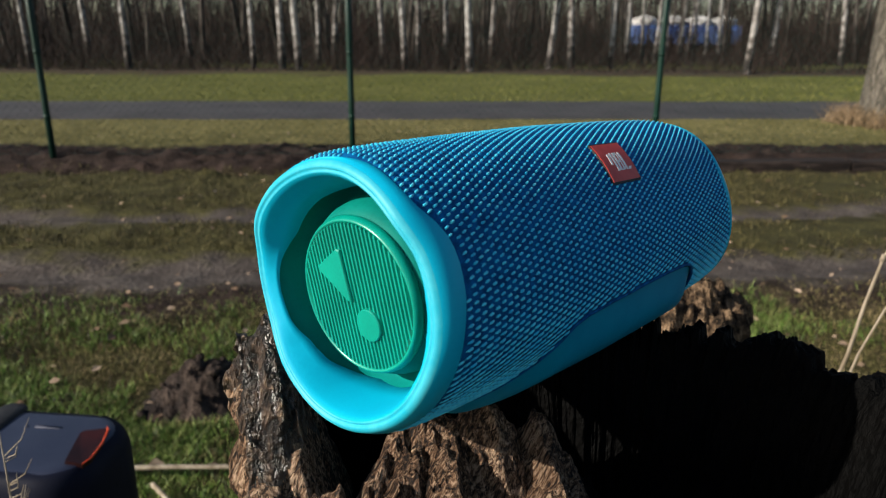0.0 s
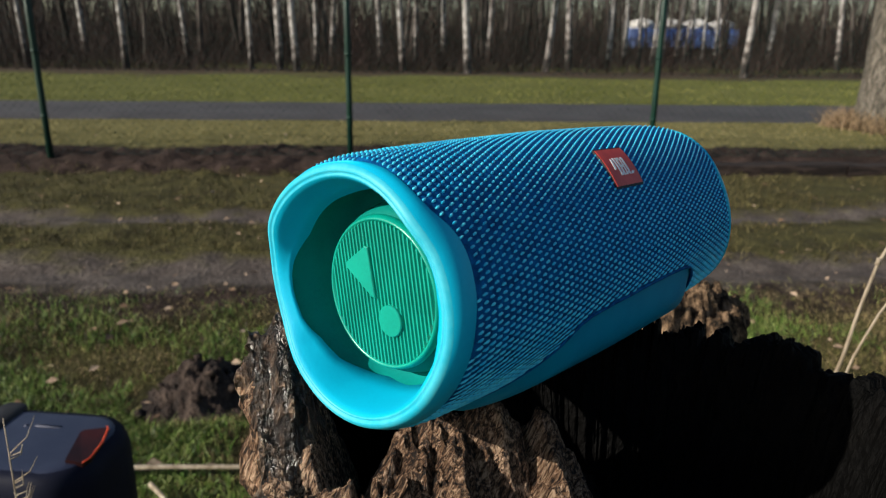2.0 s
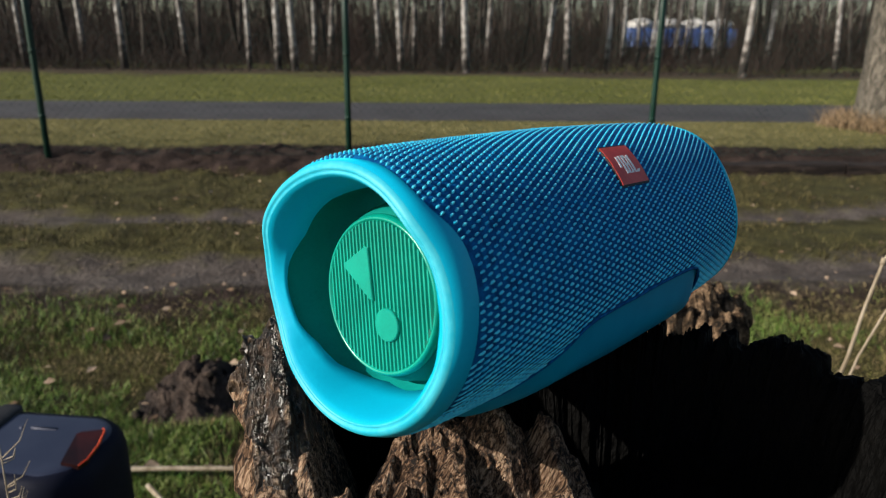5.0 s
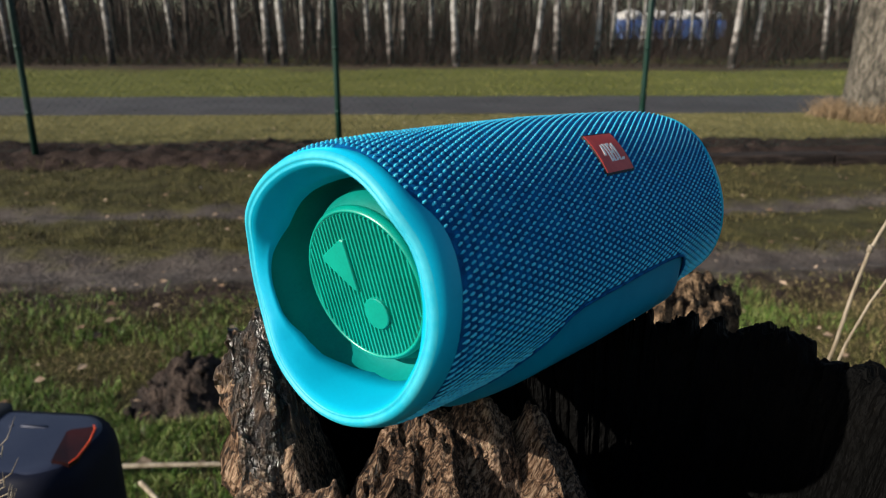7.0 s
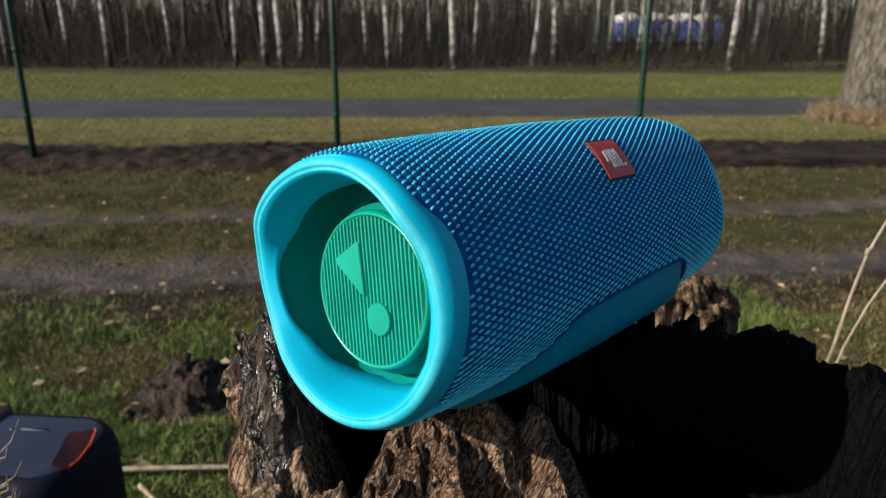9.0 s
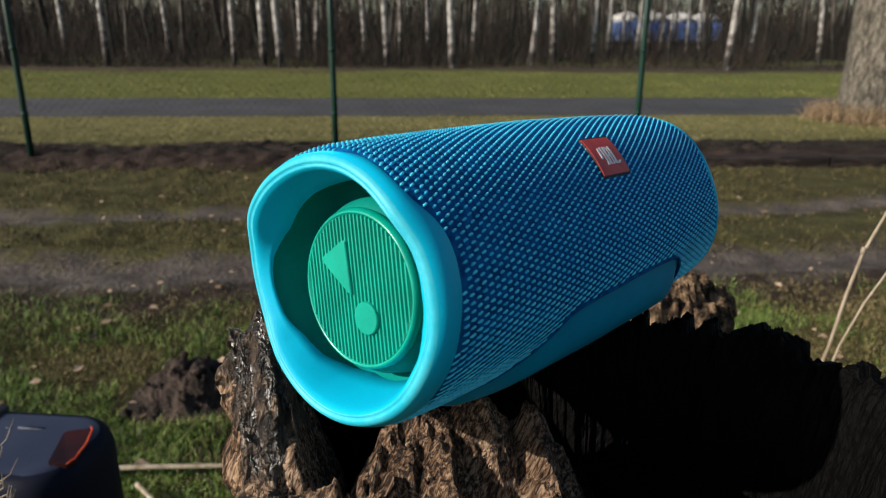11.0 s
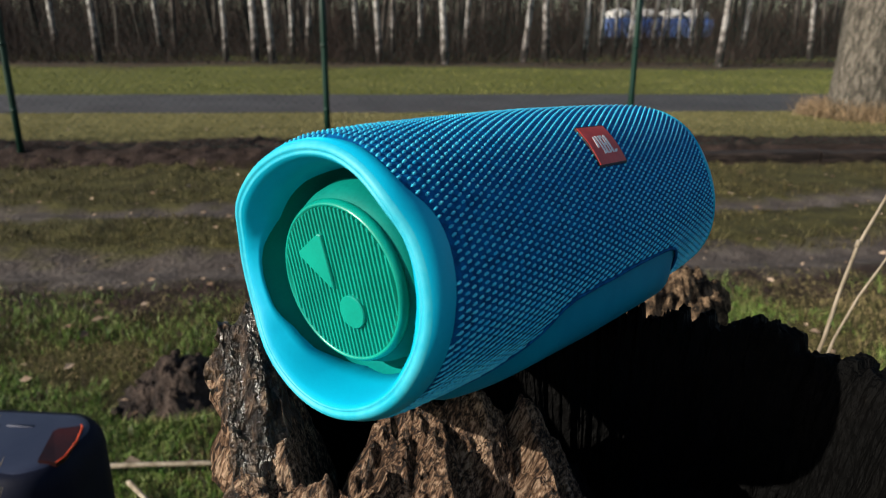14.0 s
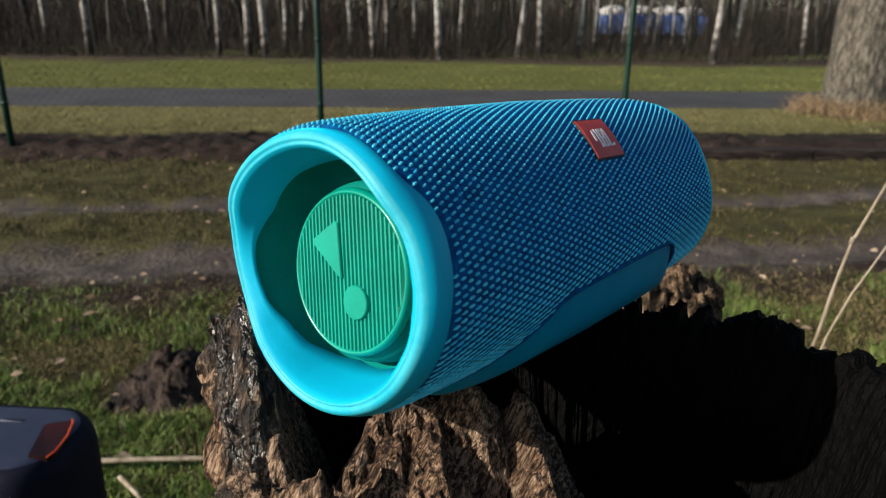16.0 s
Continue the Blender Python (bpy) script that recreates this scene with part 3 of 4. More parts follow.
    part("surround", disc_mesh("surround", skirt[::-1], M_SURROUND, smooth=True), M_SURROUND, disc, "soft green rubber surround")
    pitch = 0.00176
    for k in range(-14, 15):
        if abs(k * pitch) < R - 0.0010:
            part("rib", rib_mesh(k * pitch, pitch), M_CONE, disc)
    tri = [(0.0040, 0.0142), (0.0152, 0.0084), (0.0150, 0.0072), (0.0030, -0.0034), (0.0018, -0.0034), (0.0026, 0.0138)]
    part("triangle_emblem", prism(tri, 0.0012, -0.0010, 0.0003, M_CONE, "triangle_emblem"), M_CONE, disc)
    dot = [(-0.0040 + 0.0054 * math.cos(a), -0.0110 + 0.0054 * math.sin(a)) for a in (2 * math.pi * k / 36 for k in range(36))]
    part("dot_emblem", prism(dot, 0.0012, -0.0010, 0.0003, M_CONE, "dot_emblem"), M_CONE, disc)
    # red badge
    def patch(s0, s1, w0, w1, lift, skew, ns=10, nw=14):
        v = []
        for i in range(nw):
            w = radians(w0 + (w1 - w0) * i / (nw - 1))
            sh = skew * (i / (nw - 1))
            for j in range(ns):
                v.append(on_body(s0 + sh + (s1 - s0) * j / (ns - 1), w, lift))
        return v, grid_faces(nw, ns)

    def slab(s0, s1, w0, w1, lo, hi, skew):
        a, fa = patch(s0, s1, w0, w1, hi, skew)
        b, _ = patch(s0, s1, w0, w1, lo, skew)
        ns, nw = 10, 14
        edge = list(range(ns)) + [i * ns + ns - 1 for i in range(1, nw)] + [(nw - 1) * ns + j for j in range(ns - 2, -1, -1)] + [i * ns for i in range(nw - 2, 0, -1)]
        f = list(fa)
        o = len(a)
        for i, e in enumerate(edge):
            g = edge[(i + 1) % len(edge)]
            f.append((e, o + e, o + g, g))
        return a + b, f
    v, f = slab(0.1066, 0.1283, 26.5, 49.5, -0.0005, 0.0008, 0.0030)
    backing = part("badge", mesh_of("badge", v, f, M_BLACK, False), M_BLACK, sp, "black-edged badge on the sleeve")
    v, f = slab(0.1071, 0.1278, 27.4, 48.6, 0.0008, 0.00098, 0.0029)
    red = part("red_face", mesh_of("red_face", v, f, M_RED, False), M_RED, backing, "red badge face")
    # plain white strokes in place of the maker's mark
    bars = [(0.1128, 0.1142, 36, 42), (0.1150, 0.1163, 32.5, 42.5), (0.1145, 0.1163, 32.5, 34), (0.1171, 0.1184, 32.5, 42.5), (0.1184, 0.1202, 40.8, 42.5),
            (0.1184, 0.1202, 36.8, 38.2), (0.1184, 0.1202, 32.5, 34), (0.1196, 0.1206, 33.5, 41.8), (0.1214, 0.1227, 32.5, 42.5), (0.1227, 0.1248, 32.5, 34)]
    for a, b, c, d in bars:
        v, f = slab(a, b, c, d, 0.00098, 0.00108, 0.0015)
        part("print_bar", mesh_of("print_bar", v, f, M_WHITE, False), M_WHITE, red)
    return sp, disc


speaker, radiator = build_speaker()


# ---- stump ----
STUMP = Vector((0.07, 0.235, 0))


def seg_dist(x, y, a, b):
    ax, ay, bx, by = a[0], a[1], b[0], b[1]
    t = max(0, min(1, ((x - ax) * (bx - ax) + (y - ay) * (by - ay)) / ((bx - ax) ** 2 + (by - ay) ** 2)))
    return math.hypot(x - ax - t * (bx - ax), y - ay - t * (by - ay)), a[2] + (b[2] - a[2]) * t


RIDGES = [  # crest from, crest to, slope
    ((0.021, 0.243, 0.8645), (-0.013, 0.236, 0.8590), 1.8),
    ((-0.013, 0.236, 0.8590), (-0.0285, 0.221, 0.8380), 2.3),
    ((0.004, 0.238, 0.860), (0.006, 0.190, 0.824), 1.2),
    ((-0.010, 0.234, 0.856), (-0.014, 0.195, 0.826), 1.3),
    ((0.0395, 0.246, 0.8595), (0.045, 0.228, 0.842), 2.6),
    ((0.045, 0.228, 0.842), (0.047, 0.190, 0.815), 1.3),
    ((0.046, 0.236, 0.847), (0.066, 0.200, 0.806), 1.5),
    ((-0.0640, 0.247, 0.899), (-0.056, 0.222, 0.868), 2.6),
    ((-0.0565, 0.236, 0.880), (-0.049, 0.218, 0.858), 3.0),
    ((-0.0505, 0.231, 0.8605), (-0.047, 0.216, 0.846), 3.4),
    ((-0.046, 0.205, 0.850), (-0.034, 0.206, 0.852), 3.4),
]


def stump_radius(w):
    """Plan of the broken stump: a squarish oval, split away along one flank."""
    c, q = math.cos(w), math.sin(w)
    a, b = (0.118 if c > 0 else 0.156), (0.072 if q > 0 else 0.060)
    r = (abs(c / a) ** 2.7 + abs(q / b) ** 2.7) ** (-1 / 2.7)
    lean = -(c + 0.31 * q)
    if lean > 0.02:
        r = min(r, 0.1429 / lean)
    return r + 0.004 * fbm((c * 4, q * 4, 4.2), 3) + 0.002 * fbm((c * 16, q * 16, 1.2), 3)


def rim_height(w):
    d = (math.degrees(w) + 40) % 360 - 40
    h = float(np.interp(d, (-40, -20, 10, 22, 32, 60, 69, 80, 90, 110, 155, 168, 176, 184, 200, 320), (0.835, 0.862, 0.867, 0.864, 0.872, 0.871, 0.8755, 0.8745, 0.870, 0.869, 0.866, 0.872, 0.890, 0.872, 0.830, 0.835)))
    h += 0.003 * fbm((math.cos(w) * 6, math.sin(w) * 6, 9.0), 2)
    # broken teeth along the edge, with narrow gaps
    h += 0.0040 * (noise.cell(Vector((d * 0.31, 8.3, 0.5))) - 0.5)
    gap = abs((d * 0.145 + 0.25 * math.sin(d)) % 1 - 0.5)
    return h - 0.0065 * max(0, 1 - gap / 0.06)


def stump_top(x, y, w, inward):
    rim = rim_height(w)
    fl = 0.790 + 0.010 * fbm((x * 30, y * 30, 3), 3)
    k = min(1, max(0, (inward - 0.009) / 0.022))
    k = k * k * (3 - 2 * k)
    h = rim * (1 - k) + fl * k
    for a, b, slope in RIDGES:
        d, crest = seg_dist(x, y, a, b)
        d = max(0, d - 0.002)
        if a[0] > 0.03:
            d *= 0.8
        h = max(h, crest - slope * d - 14 * d * d)
    rough = 0.35 + 0.65 * k
    grain = noise.cell(Vector((x * 420, y * 520, 1.0))) - 0.5
    fibre = noise.noise(Vector((x * 520 + y * 160, y * 260, 2)))
    split = 1 - abs(noise.noise(Vector((x * 150 + y * 45, y * 40, h * 25))))
    chunk = 1 - abs(noise.noise(Vector((x * 60, y * 60, h * 45))))
    sliver = 1 - abs(noise.noise(Vector((x * 330 + y * 110, y * 90, h * 60))))
    h += rough * 0.0022 * (sliver * sliver - 0.6)
    h += rough * (0.0042 * (split * split - 0.6) + 0.0030 * (chunk - 0.8))
    h += rough * (0.0020 * fbm((x * 60, y * 60, 6), 3) + 0.0020 * fbm((x * 190, y * 190, 2), 3)) + 0.0005 * grain * rough + 0.0016 * fibre
    return h


def build_stump():
    n_ang, n_in = 1000, 170
    rad = [stump_radius(2 * math.pi * k / n_ang) for k in range(n_ang)]
    vs = []
    for i in range(n_in):
        f = (i + 0.5) / n_in
        for k in range(n_ang):
            w = 2 * math.pi * k / n_ang
            r = rad[k] * f
            x, y = STUMP.x + r * math.cos(w), STUMP.y + r * math.sin(w)
            vs.append((x, y, stump_top(x, y, w, rad[k] - r)))
    # outer flank down to the ground, fluted and flaring at the foot
    levels = 70
    for i in range(levels):
        t = i / (levels - 1)
        for k in range(n_ang):
            w = 2 * math.pi * k / n_ang
            top = vs[(n_in - 1) * n_ang + k][2]
            z = top - 0.003 - (top + 0.02) * t ** 2.4
            flute = 0.006 * fbm((math.cos(w) * 14, math.sin(w) * 14, z * 6), 4) + 0.0035 * noise.noise(Vector((math.cos(w) * 40, math.sin(w) * 40, z * 14)))
            flute += min(1, i / 6) * (0.0065 * fbm((math.cos(w) * 22, math.sin(w) * 22, z * 38), 4) + 0.003 * (noise.cell(Vector((w * 26, z * 55, 0.4))) - 0.5))
            r = rad[k] + flute + 0.10 * max(0, t - 0.80) ** 2 * 8 + (0.001 if i else 0)
            vs.append((STUMP.x + r * math.cos(w), STUMP.y + r * math.sin(w), z))
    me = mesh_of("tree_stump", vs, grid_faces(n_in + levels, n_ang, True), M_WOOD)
    me.materials.append(M_SHADE_BLACK)
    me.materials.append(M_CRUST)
    me.materials.append(M_DARK_WOOD)
    # shade on the hollow's far side, floor and +x flank is painted near-black
    face_mat = []
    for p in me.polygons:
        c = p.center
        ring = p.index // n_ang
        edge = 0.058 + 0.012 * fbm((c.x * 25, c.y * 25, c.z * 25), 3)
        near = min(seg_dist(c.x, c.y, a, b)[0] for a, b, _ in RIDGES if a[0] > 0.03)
        face_mat.append(1 if ring < n_in + 2 and c.x > edge - 0.02 and (near > 0.012 or c.y > 0.248) else 0)
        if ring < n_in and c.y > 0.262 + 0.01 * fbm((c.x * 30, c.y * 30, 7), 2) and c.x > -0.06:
            face_mat[-1] = 1
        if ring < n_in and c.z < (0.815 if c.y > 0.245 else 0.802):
            face_mat[-1] = 1
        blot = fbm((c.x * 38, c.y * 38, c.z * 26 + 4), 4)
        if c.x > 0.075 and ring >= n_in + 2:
            face_mat[-1] = 1 if blot < 0.08 or c.z > 0.845 + 0.02 * blot else 3
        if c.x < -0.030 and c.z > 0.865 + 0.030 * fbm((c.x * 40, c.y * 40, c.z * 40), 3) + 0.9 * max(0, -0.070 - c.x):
            face_mat[-1] = 2
    me.polygons.foreach_set("material_index", face_mat)
    ob = new("tree_stump", me)
    tagged(ob, "weathered hollow tree stump of splintered brown wood, shade painted black inside", "stump")


build_stump()


# ---- things round the stump ----
def rounded_box(w, d, h, r, steps=8):
    """Upright box with rounded plan corners and a softened top edge."""
    outline = []
    for cx, cy, a0 in ((w / 2 - r, d / 2 - r, 0), (-w / 2 + r, d / 2 - r, 90), (-w / 2 + r, -d / 2 + r, 180), (w / 2 - r, -d / 2 + r, 270)):
        for k in range(steps + 1):
            a = radians(a0 + 90 * k / steps)
            outline.append((cx + r * math.cos(a), cy + r * math.sin(a)))
    return outline


def stack(outline, levels):
    """Verts and faces through scaled copies of an outline; levels of (z, inset)."""
    vs, n = [], len(outline)
    for z, inset in levels:
        for x, y in outline:
            k = math.hypot(x, y)
            vs.append((x * (1 - inset / k), y * (1 - inset / k), z))
    fs = grid_faces(len(levels), n, True)
    fs.append(tuple((len(levels) - 1) * n + i for i in range(n)))
    return vs, fs


def build_dark_speaker():
    t = tagged(empty("boom_speaker", pose(-0.612, 0.857, 0.0, 0, 0, -6)), "dark navy upright boombox speaker with orange-edged slot standing on grass", "loudspeaker")
    out = rounded_box(0.318, 0.180, 0.25, 0.060)
    v, f = stack(out, [(-0.03, 0.012), (0.0, 0.004), (0.06, 0.0), (0.425, 0.0), (0.436, 0.002), (0.446, 0.006), (0.453, 0.012), (0.4565, 0.020), (0.4575, 0.030)])
    part("body", mesh_of("body", v, f, M_NAVY), M_NAVY, t)
    inner = rounded_box(0.290, 0.150, 0.25, 0.048)
    v, f = stack(inner, [(0.4535, 0.0), (0.4568, 0.004), (0.4580, 0.012), (0.4584, 0.022)])
    part("top_panel", mesh_of("top_panel", v, f, M_SLATE), M_SLATE, t, "slate blue top panel")
    slot = [(0.116, -0.047), (0.138, -0.045), (0.141, -0.030), (0.137, 0.004), (0.128, 0.034), (0.124, 0.037), (0.098, 0.026), (0.095, 0.020)]
    bm = bmesh.new()
    bm.faces.new([bm.verts.new((x + 0.008, y, 0.4628 - 0.20 * max(0, x - 0.120))) for x, y in slot])
    r = bmesh.ops.extrude_face_region(bm, geom=bm.faces[:])
    bmesh.ops.translate(bm, verts=[q for q in r["geom"] if isinstance(q, bmesh.types.BMVert)], vec=(0, 0, -0.010))
    bmesh.ops.recalc_face_normals(bm, faces=bm.faces)
    part("slot", bm, M_MAROON, t, "dark maroon slot", smooth=False)
    pts = [(0.1465, -0.045, 0.4590), (0.1492, -0.030, 0.4584), (0.1452, 0.004, 0.4592), (0.1362, 0.034, 0.4610), (0.131, 0.040, 0.4620)]
    v, f = tube(pts, [0.0008, 0.0015, 0.0016, 0.0016, 0.0010], 6)
    part("slot_trim", mesh_of("slot_trim", v, f, M_ORANGE), M_ORANGE, t, "orange slot edging")
    v, f = stack(rounded_box(0.04, 0.09, 0.1, 0.015), [(0.45, 0.0), (0.4600, 0.0), (0.462, 0.003)])
    ob = part("grip", mesh_of("grip", v, f, M_BLACK), M_BLACK, t)
    ob.location = (-0.040, 0.045, 0)
    for k, (x, y, w) in enumerate(((0.045, 0.035, 0.04), (0.012, 0.033, 0.006))):
        v, f = stack(rounded_box(w, 0.006, 0.1, 0.002, 2), [(0.457, 0.0), (0.4590, 0.0)])
        ob = part("marking", mesh_of("marking", v, f, M_SLATE_LIGHT), M_SLATE_LIGHT, t)
        ob.location = (x, y, 0)


build_dark_speaker()


def stalk(name, points, r0, r1, label, twigs=()):
    pieces = [tube(points, list(np.linspace(r0, r1, len(points))), 6)]
    for pts, a, b in twigs:
        pieces.append(tube(pts, list(np.linspace(a, b, len(pts))), 5))
    v, f = join(pieces)
    return tagged(new(name, mesh_of(name, v, f, M_DRY)), label, "stalk", "dry stalks")


stalk("dry_stalk", [(0.305, 0.58, -0.02), (0.32, 0.565, 0.45), (0.348, 0.56, 0.705), (0.355, 0.56, 0.735), (0.361, 0.56, 0.779), (0.369, 0.56, 0.821), (0.379, 0.56, 0.847), (0.394, 0.56, 0.886)], 0.0021, 0.0012,
      "pale dry upright stalk beside the stump", twigs=[((((0.369, 0.56, 0.821), (0.3695, 0.56, 0.827))), 0.0026, 0.0020)])
stalk("dry_stalk", [(0.335, 0.6, -0.02), (0.345, 0.59, 0.5), (0.375, 0.585, 0.698), (0.381, 0.585, 0.725), (0.396, 0.585, 0.766), (0.408, 0.585, 0.789), (0.422, 0.585, 0.817)], 0.0015, 0.0009,
      "thin pale dry stalk leaning outwards beside the stump")
stalk("fallen_stem", [(-1.05, 1.36, 0.05), (-0.72, 1.375, 0.055), (-0.62, 1.38, 0.055), (-0.45, 1.39, 0.05), (-0.2, 1.40, 0.02)], 0.007, 0.005,
      "pale dry stem lying on the grass")
stalk("fallen_stem", [(-0.64, 1.33, 0.045), (-0.58, 1.27, 0.045), (-0.52, 1.20, 0.02)], 0.006, 0.004, "short pale stem lying on the grass")


def build_twig_bush():
    rng = random.Random(11)
    pieces = [tube([(-0.335, 0.46, -0.02), (-0.330, 0.455, 0.35), (-0.322, 0.448, 0.60), (-0.316, 0.444, 0.735)], [0.0018, 0.0013, 0.0009, 0.0004], 6)]
    for k in range(30):
        z = rng.uniform(0.58, 0.705)
        a, ln = rng.uniform(-0.9, 0.9), rng.uniform(0.015, 0.04)
        p = Vector((-0.322 + 0.045 * (z - 0.6), 0.446, z))
        q = p + Vector((math.cos(a) * ln * 0.7, math.sin(a) * ln * 0.4, ln * 0.7))
        pieces.append(tube([p, (p + q) / 2 + Vector((0.003, 0, -0.002)), q], [0.0005, 0.0004, 0.0002], 5))
    v, f = join(pieces)
    tagged(new("dry_twig", mesh_of("dry_twig", v, f, M_DRY)), "dry branching weed with thin pale twigs", "weed")


build_twig_bush()


def build_mound():
    vs, n, m = [], 60, 26
    for i in range(m):
        for k in range(n):
            w = 2 * math.pi * k / n
            f = i / (m - 1)
            x, y = f * 0.20 * math.cos(w), f * 0.20 * math.sin(w)
            z = 0.100 * (1 - f ** 1.7) + (0.05 * fbm((x * 12, y * 12, 5), 4) + 0.02 * fbm((x * 45, y * 45, 1), 3)) * (1 - f ** 4) - 0.02 * f
            vs.append((x, y, z))
    hill = tagged(empty("molehill", pose(-0.675, 1.80, 0)), "mound of dark crumbly earth in the grass", "molehill")
    part("mound", mesh_of("mound", vs, grid_faces(m, n, True), M_SOIL), M_SOIL, hill)
    rng = random.Random(5)
    for q in range(34):
        a, f, r = rng.uniform(0, 6.28), rng.uniform(0.30, 1.15), rng.uniform(0.005, 0.015)
        x, y = f * 0.20 * math.cos(a), f * 0.20 * math.sin(a)
        z = 0.100 * max(0, 1 - f ** 1.7) + (0.05 * fbm((x * 12, y * 12, 5), 4) * max(0, 1 - f ** 4))
        bm = bmesh.new()
        bmesh.ops.create_icosphere(bm, subdivisions=2, radius=r)
        for v in bm.verts:
            v.co *= 1 + 0.45 * fbm(v.co / r * 1.3 + Vector((q, 0, 0)), 3)
            v.co += Vector((x, y, z + 0.2 * r))
        part("clod", bm, M_SOIL, hill)


build_mound()


def build_snag():
    vs, n, m = [], 200, 120
    for i in range(m):
        for k in range(n):
            w = 2 * math.pi * k / n
            f = i / (m - 1)
            c, q = math.cos(w), math.sin(w)
            z = -0.02 + 0.72 * min(1, f / 0.7)
            r = 0.062 + 0.012 * fbm((c * 2, q * 2, z * 3), 3) + 0.016 * fbm((c * 5, q * 5, z * 55), 4)
            if f > 0.7:
                g = (f - 0.7) / 0.3
                r *= math.cos(g * math.pi / 2)
                z += 0.05 * math.sin(g * math.pi / 2) + 0.02 * fbm((r * c * 60, r * q * 60, 3), 4)
            vs.append((r * c, r * q, z))
    ob = new("dead_snag", mesh_of("dead_snag", vs, grid_faces(m, n, True), M_SNAG))
    ob.location = (0.262, 0.70, 0)
    tagged(ob, "crumbling pale dead wood snag standing behind the stump", "dead wood")


build_snag()


# ---- fence ----
def build_fence():
    first = None
    for x in (-8.06, -5.61, -3.17, -0.75, 1.77, 4.25, 6.7):
        m = pose(x, 5.80 + SKEW * x, 0, 0, 0, 0)
        if first:
            copy_thing(first, m)
            continue
        first = tagged(empty("fence_post", m), "dark green steel fence post set in turned soil", "fence post", "fence posts")
        v, f = tube([(0, 0, -0.3), (0, 0, 0.5), (0, 0, 1.0), (0, 0, 2.0)], [0.025] * 4, 14)
        part("pole", mesh_of("pole", v, f, M_GREEN), M_GREEN, first)
        v, f = tube([(0, 0, 2.0), (0, 0, 2.02), (0, 0, 2.03)], [0.028, 0.027, 0.013], 14)
        part("cap", mesh_of("cap", v, f, M_GREEN), M_GREEN, first)
        for z in (0.35, 0.85, 1.35, 1.85):
            v, f = tube([(0, 0, z), (0, 0, z + 0.03)], [0.0275, 0.0275], 14)
            part("clamp", mesh_of("clamp", v, f, M_GREEN), M_GREEN, first)


build_fence()


def build_mesh_fence():
    """Fine green chain-link strung between the posts."""
    pieces, low, high, pitch = [], 0.06, 1.95, 0.07
    x = -8.0
    while x < 6.6:
        for side in (1, -1):
            a, b = x, x + side * (high - low)
            pieces.append(tube([(a, 5.83 + SKEW * a, low), (b, 5.83 + SKEW * b, high)], [0.0011, 0.0011], 3, False))
        x += pitch
    for z in (low, 1.0, high):
        pieces.append(tube([(-8.06, 5.83 - SKEW * 8.06, z), (6.7, 5.83 + SKEW * 6.7, z)], [0.0016, 0.0016], 4, False))
    v, f = join(pieces)
    tagged(new("fence_mesh", mesh_of("fence_mesh", v, f, M_GREEN, False)), "fine green chain-link mesh strung between steel posts", "fence", kind="stuff")


build_mesh_fence()


def build_edging():
    """Weathered timbers lying end to end along the turned soil."""
    rng = random.Random(17)
    for x0, x1 in ((1.5, 3.3), (3.32, 5.6), (5.62, 7.9)):
        vs, n = [], 26
        for i in range(n):
            x = x0 + (x1 - x0) * i / (n - 1)
            for dy, dz in ((-0.07, -0.05), (-0.075, 0.045), (-0.06, 0.06), (0.06, 0.06), (0.075, 0.045), (0.07, -0.05)):
                j = 0.012 * fbm((x * 3, dy * 30, dz * 30), 3)
                vs.append((x, 5.52 + SKEW * x + dy + j, dz + j - 0.015))
        f = grid_faces(n, 6, True) + [(0, 1, 2, 3, 4, 5), tuple((n - 1) * 6 + k for k in range(5, -1, -1))]
        tagged(new("edging_timber", mesh_of("edging_timber", vs, f, M_TIMBER, False)), "dark weathered timber lying along turned soil by the fence", "timber", "edging timbers")


build_edging()


# ---- trees ----
def branchy(rng, h, r, lean, sides=10, limbs=24, twigs=6, low=0.14):
    """Trunk and bare crown of a winter tree as two lists of pieces."""
    n = 12
    bend = (rng.uniform(-1, 1) * 0.02 * h, rng.uniform(-1, 1) * 0.02 * h)
    pts = []
    for i in range(n):
        f = i / (n - 1)
        pts.append(Vector((lean * h * f + bend[0] * math.sin(f * 5), bend[1] * math.sin(f * 4), -0.2 + (h + 0.2) * f)))
    rad = [r * (1 - 0.85 * (i / (n - 1))) * (1.25 if i == 0 else 1) for i in range(n)]
    trunk = [tube(pts, rad, sides)]
    crown = []
    for k in range(limbs):
        f = rng.uniform(low, 0.97)
        i = min(int(f * (n - 1)), n - 2)
        p = pts[i].lerp(pts[i + 1], f * (n - 1) - i)
        a, ln = rng.uniform(0, 6.28), h * rng.uniform(0.10, 0.22) * (1.15 - f * 0.6)
        q = p + Vector((math.cos(a) * ln, math.sin(a) * ln, ln * rng.uniform(0.3, 0.9)))
        crown.append(tube([p, p.lerp(q, 0.5) + Vector((0, 0, -0.04 * ln)), q], [r * 0.22, r * 0.13, r * 0.04], 4, False))
        for j in range(twigs):
            g = p.lerp(q, rng.uniform(0.3, 1))
            b, l2 = rng.uniform(0, 6.28), ln * rng.uniform(0.25, 0.5)
            e = g + Vector((math.cos(b) * l2, math.sin(b) * l2, l2 * rng.uniform(-0.2, 0.7)))
            crown.append(tube([g, e], [r * 0.06, r * 0.02], 3, False))
    return trunk, crown


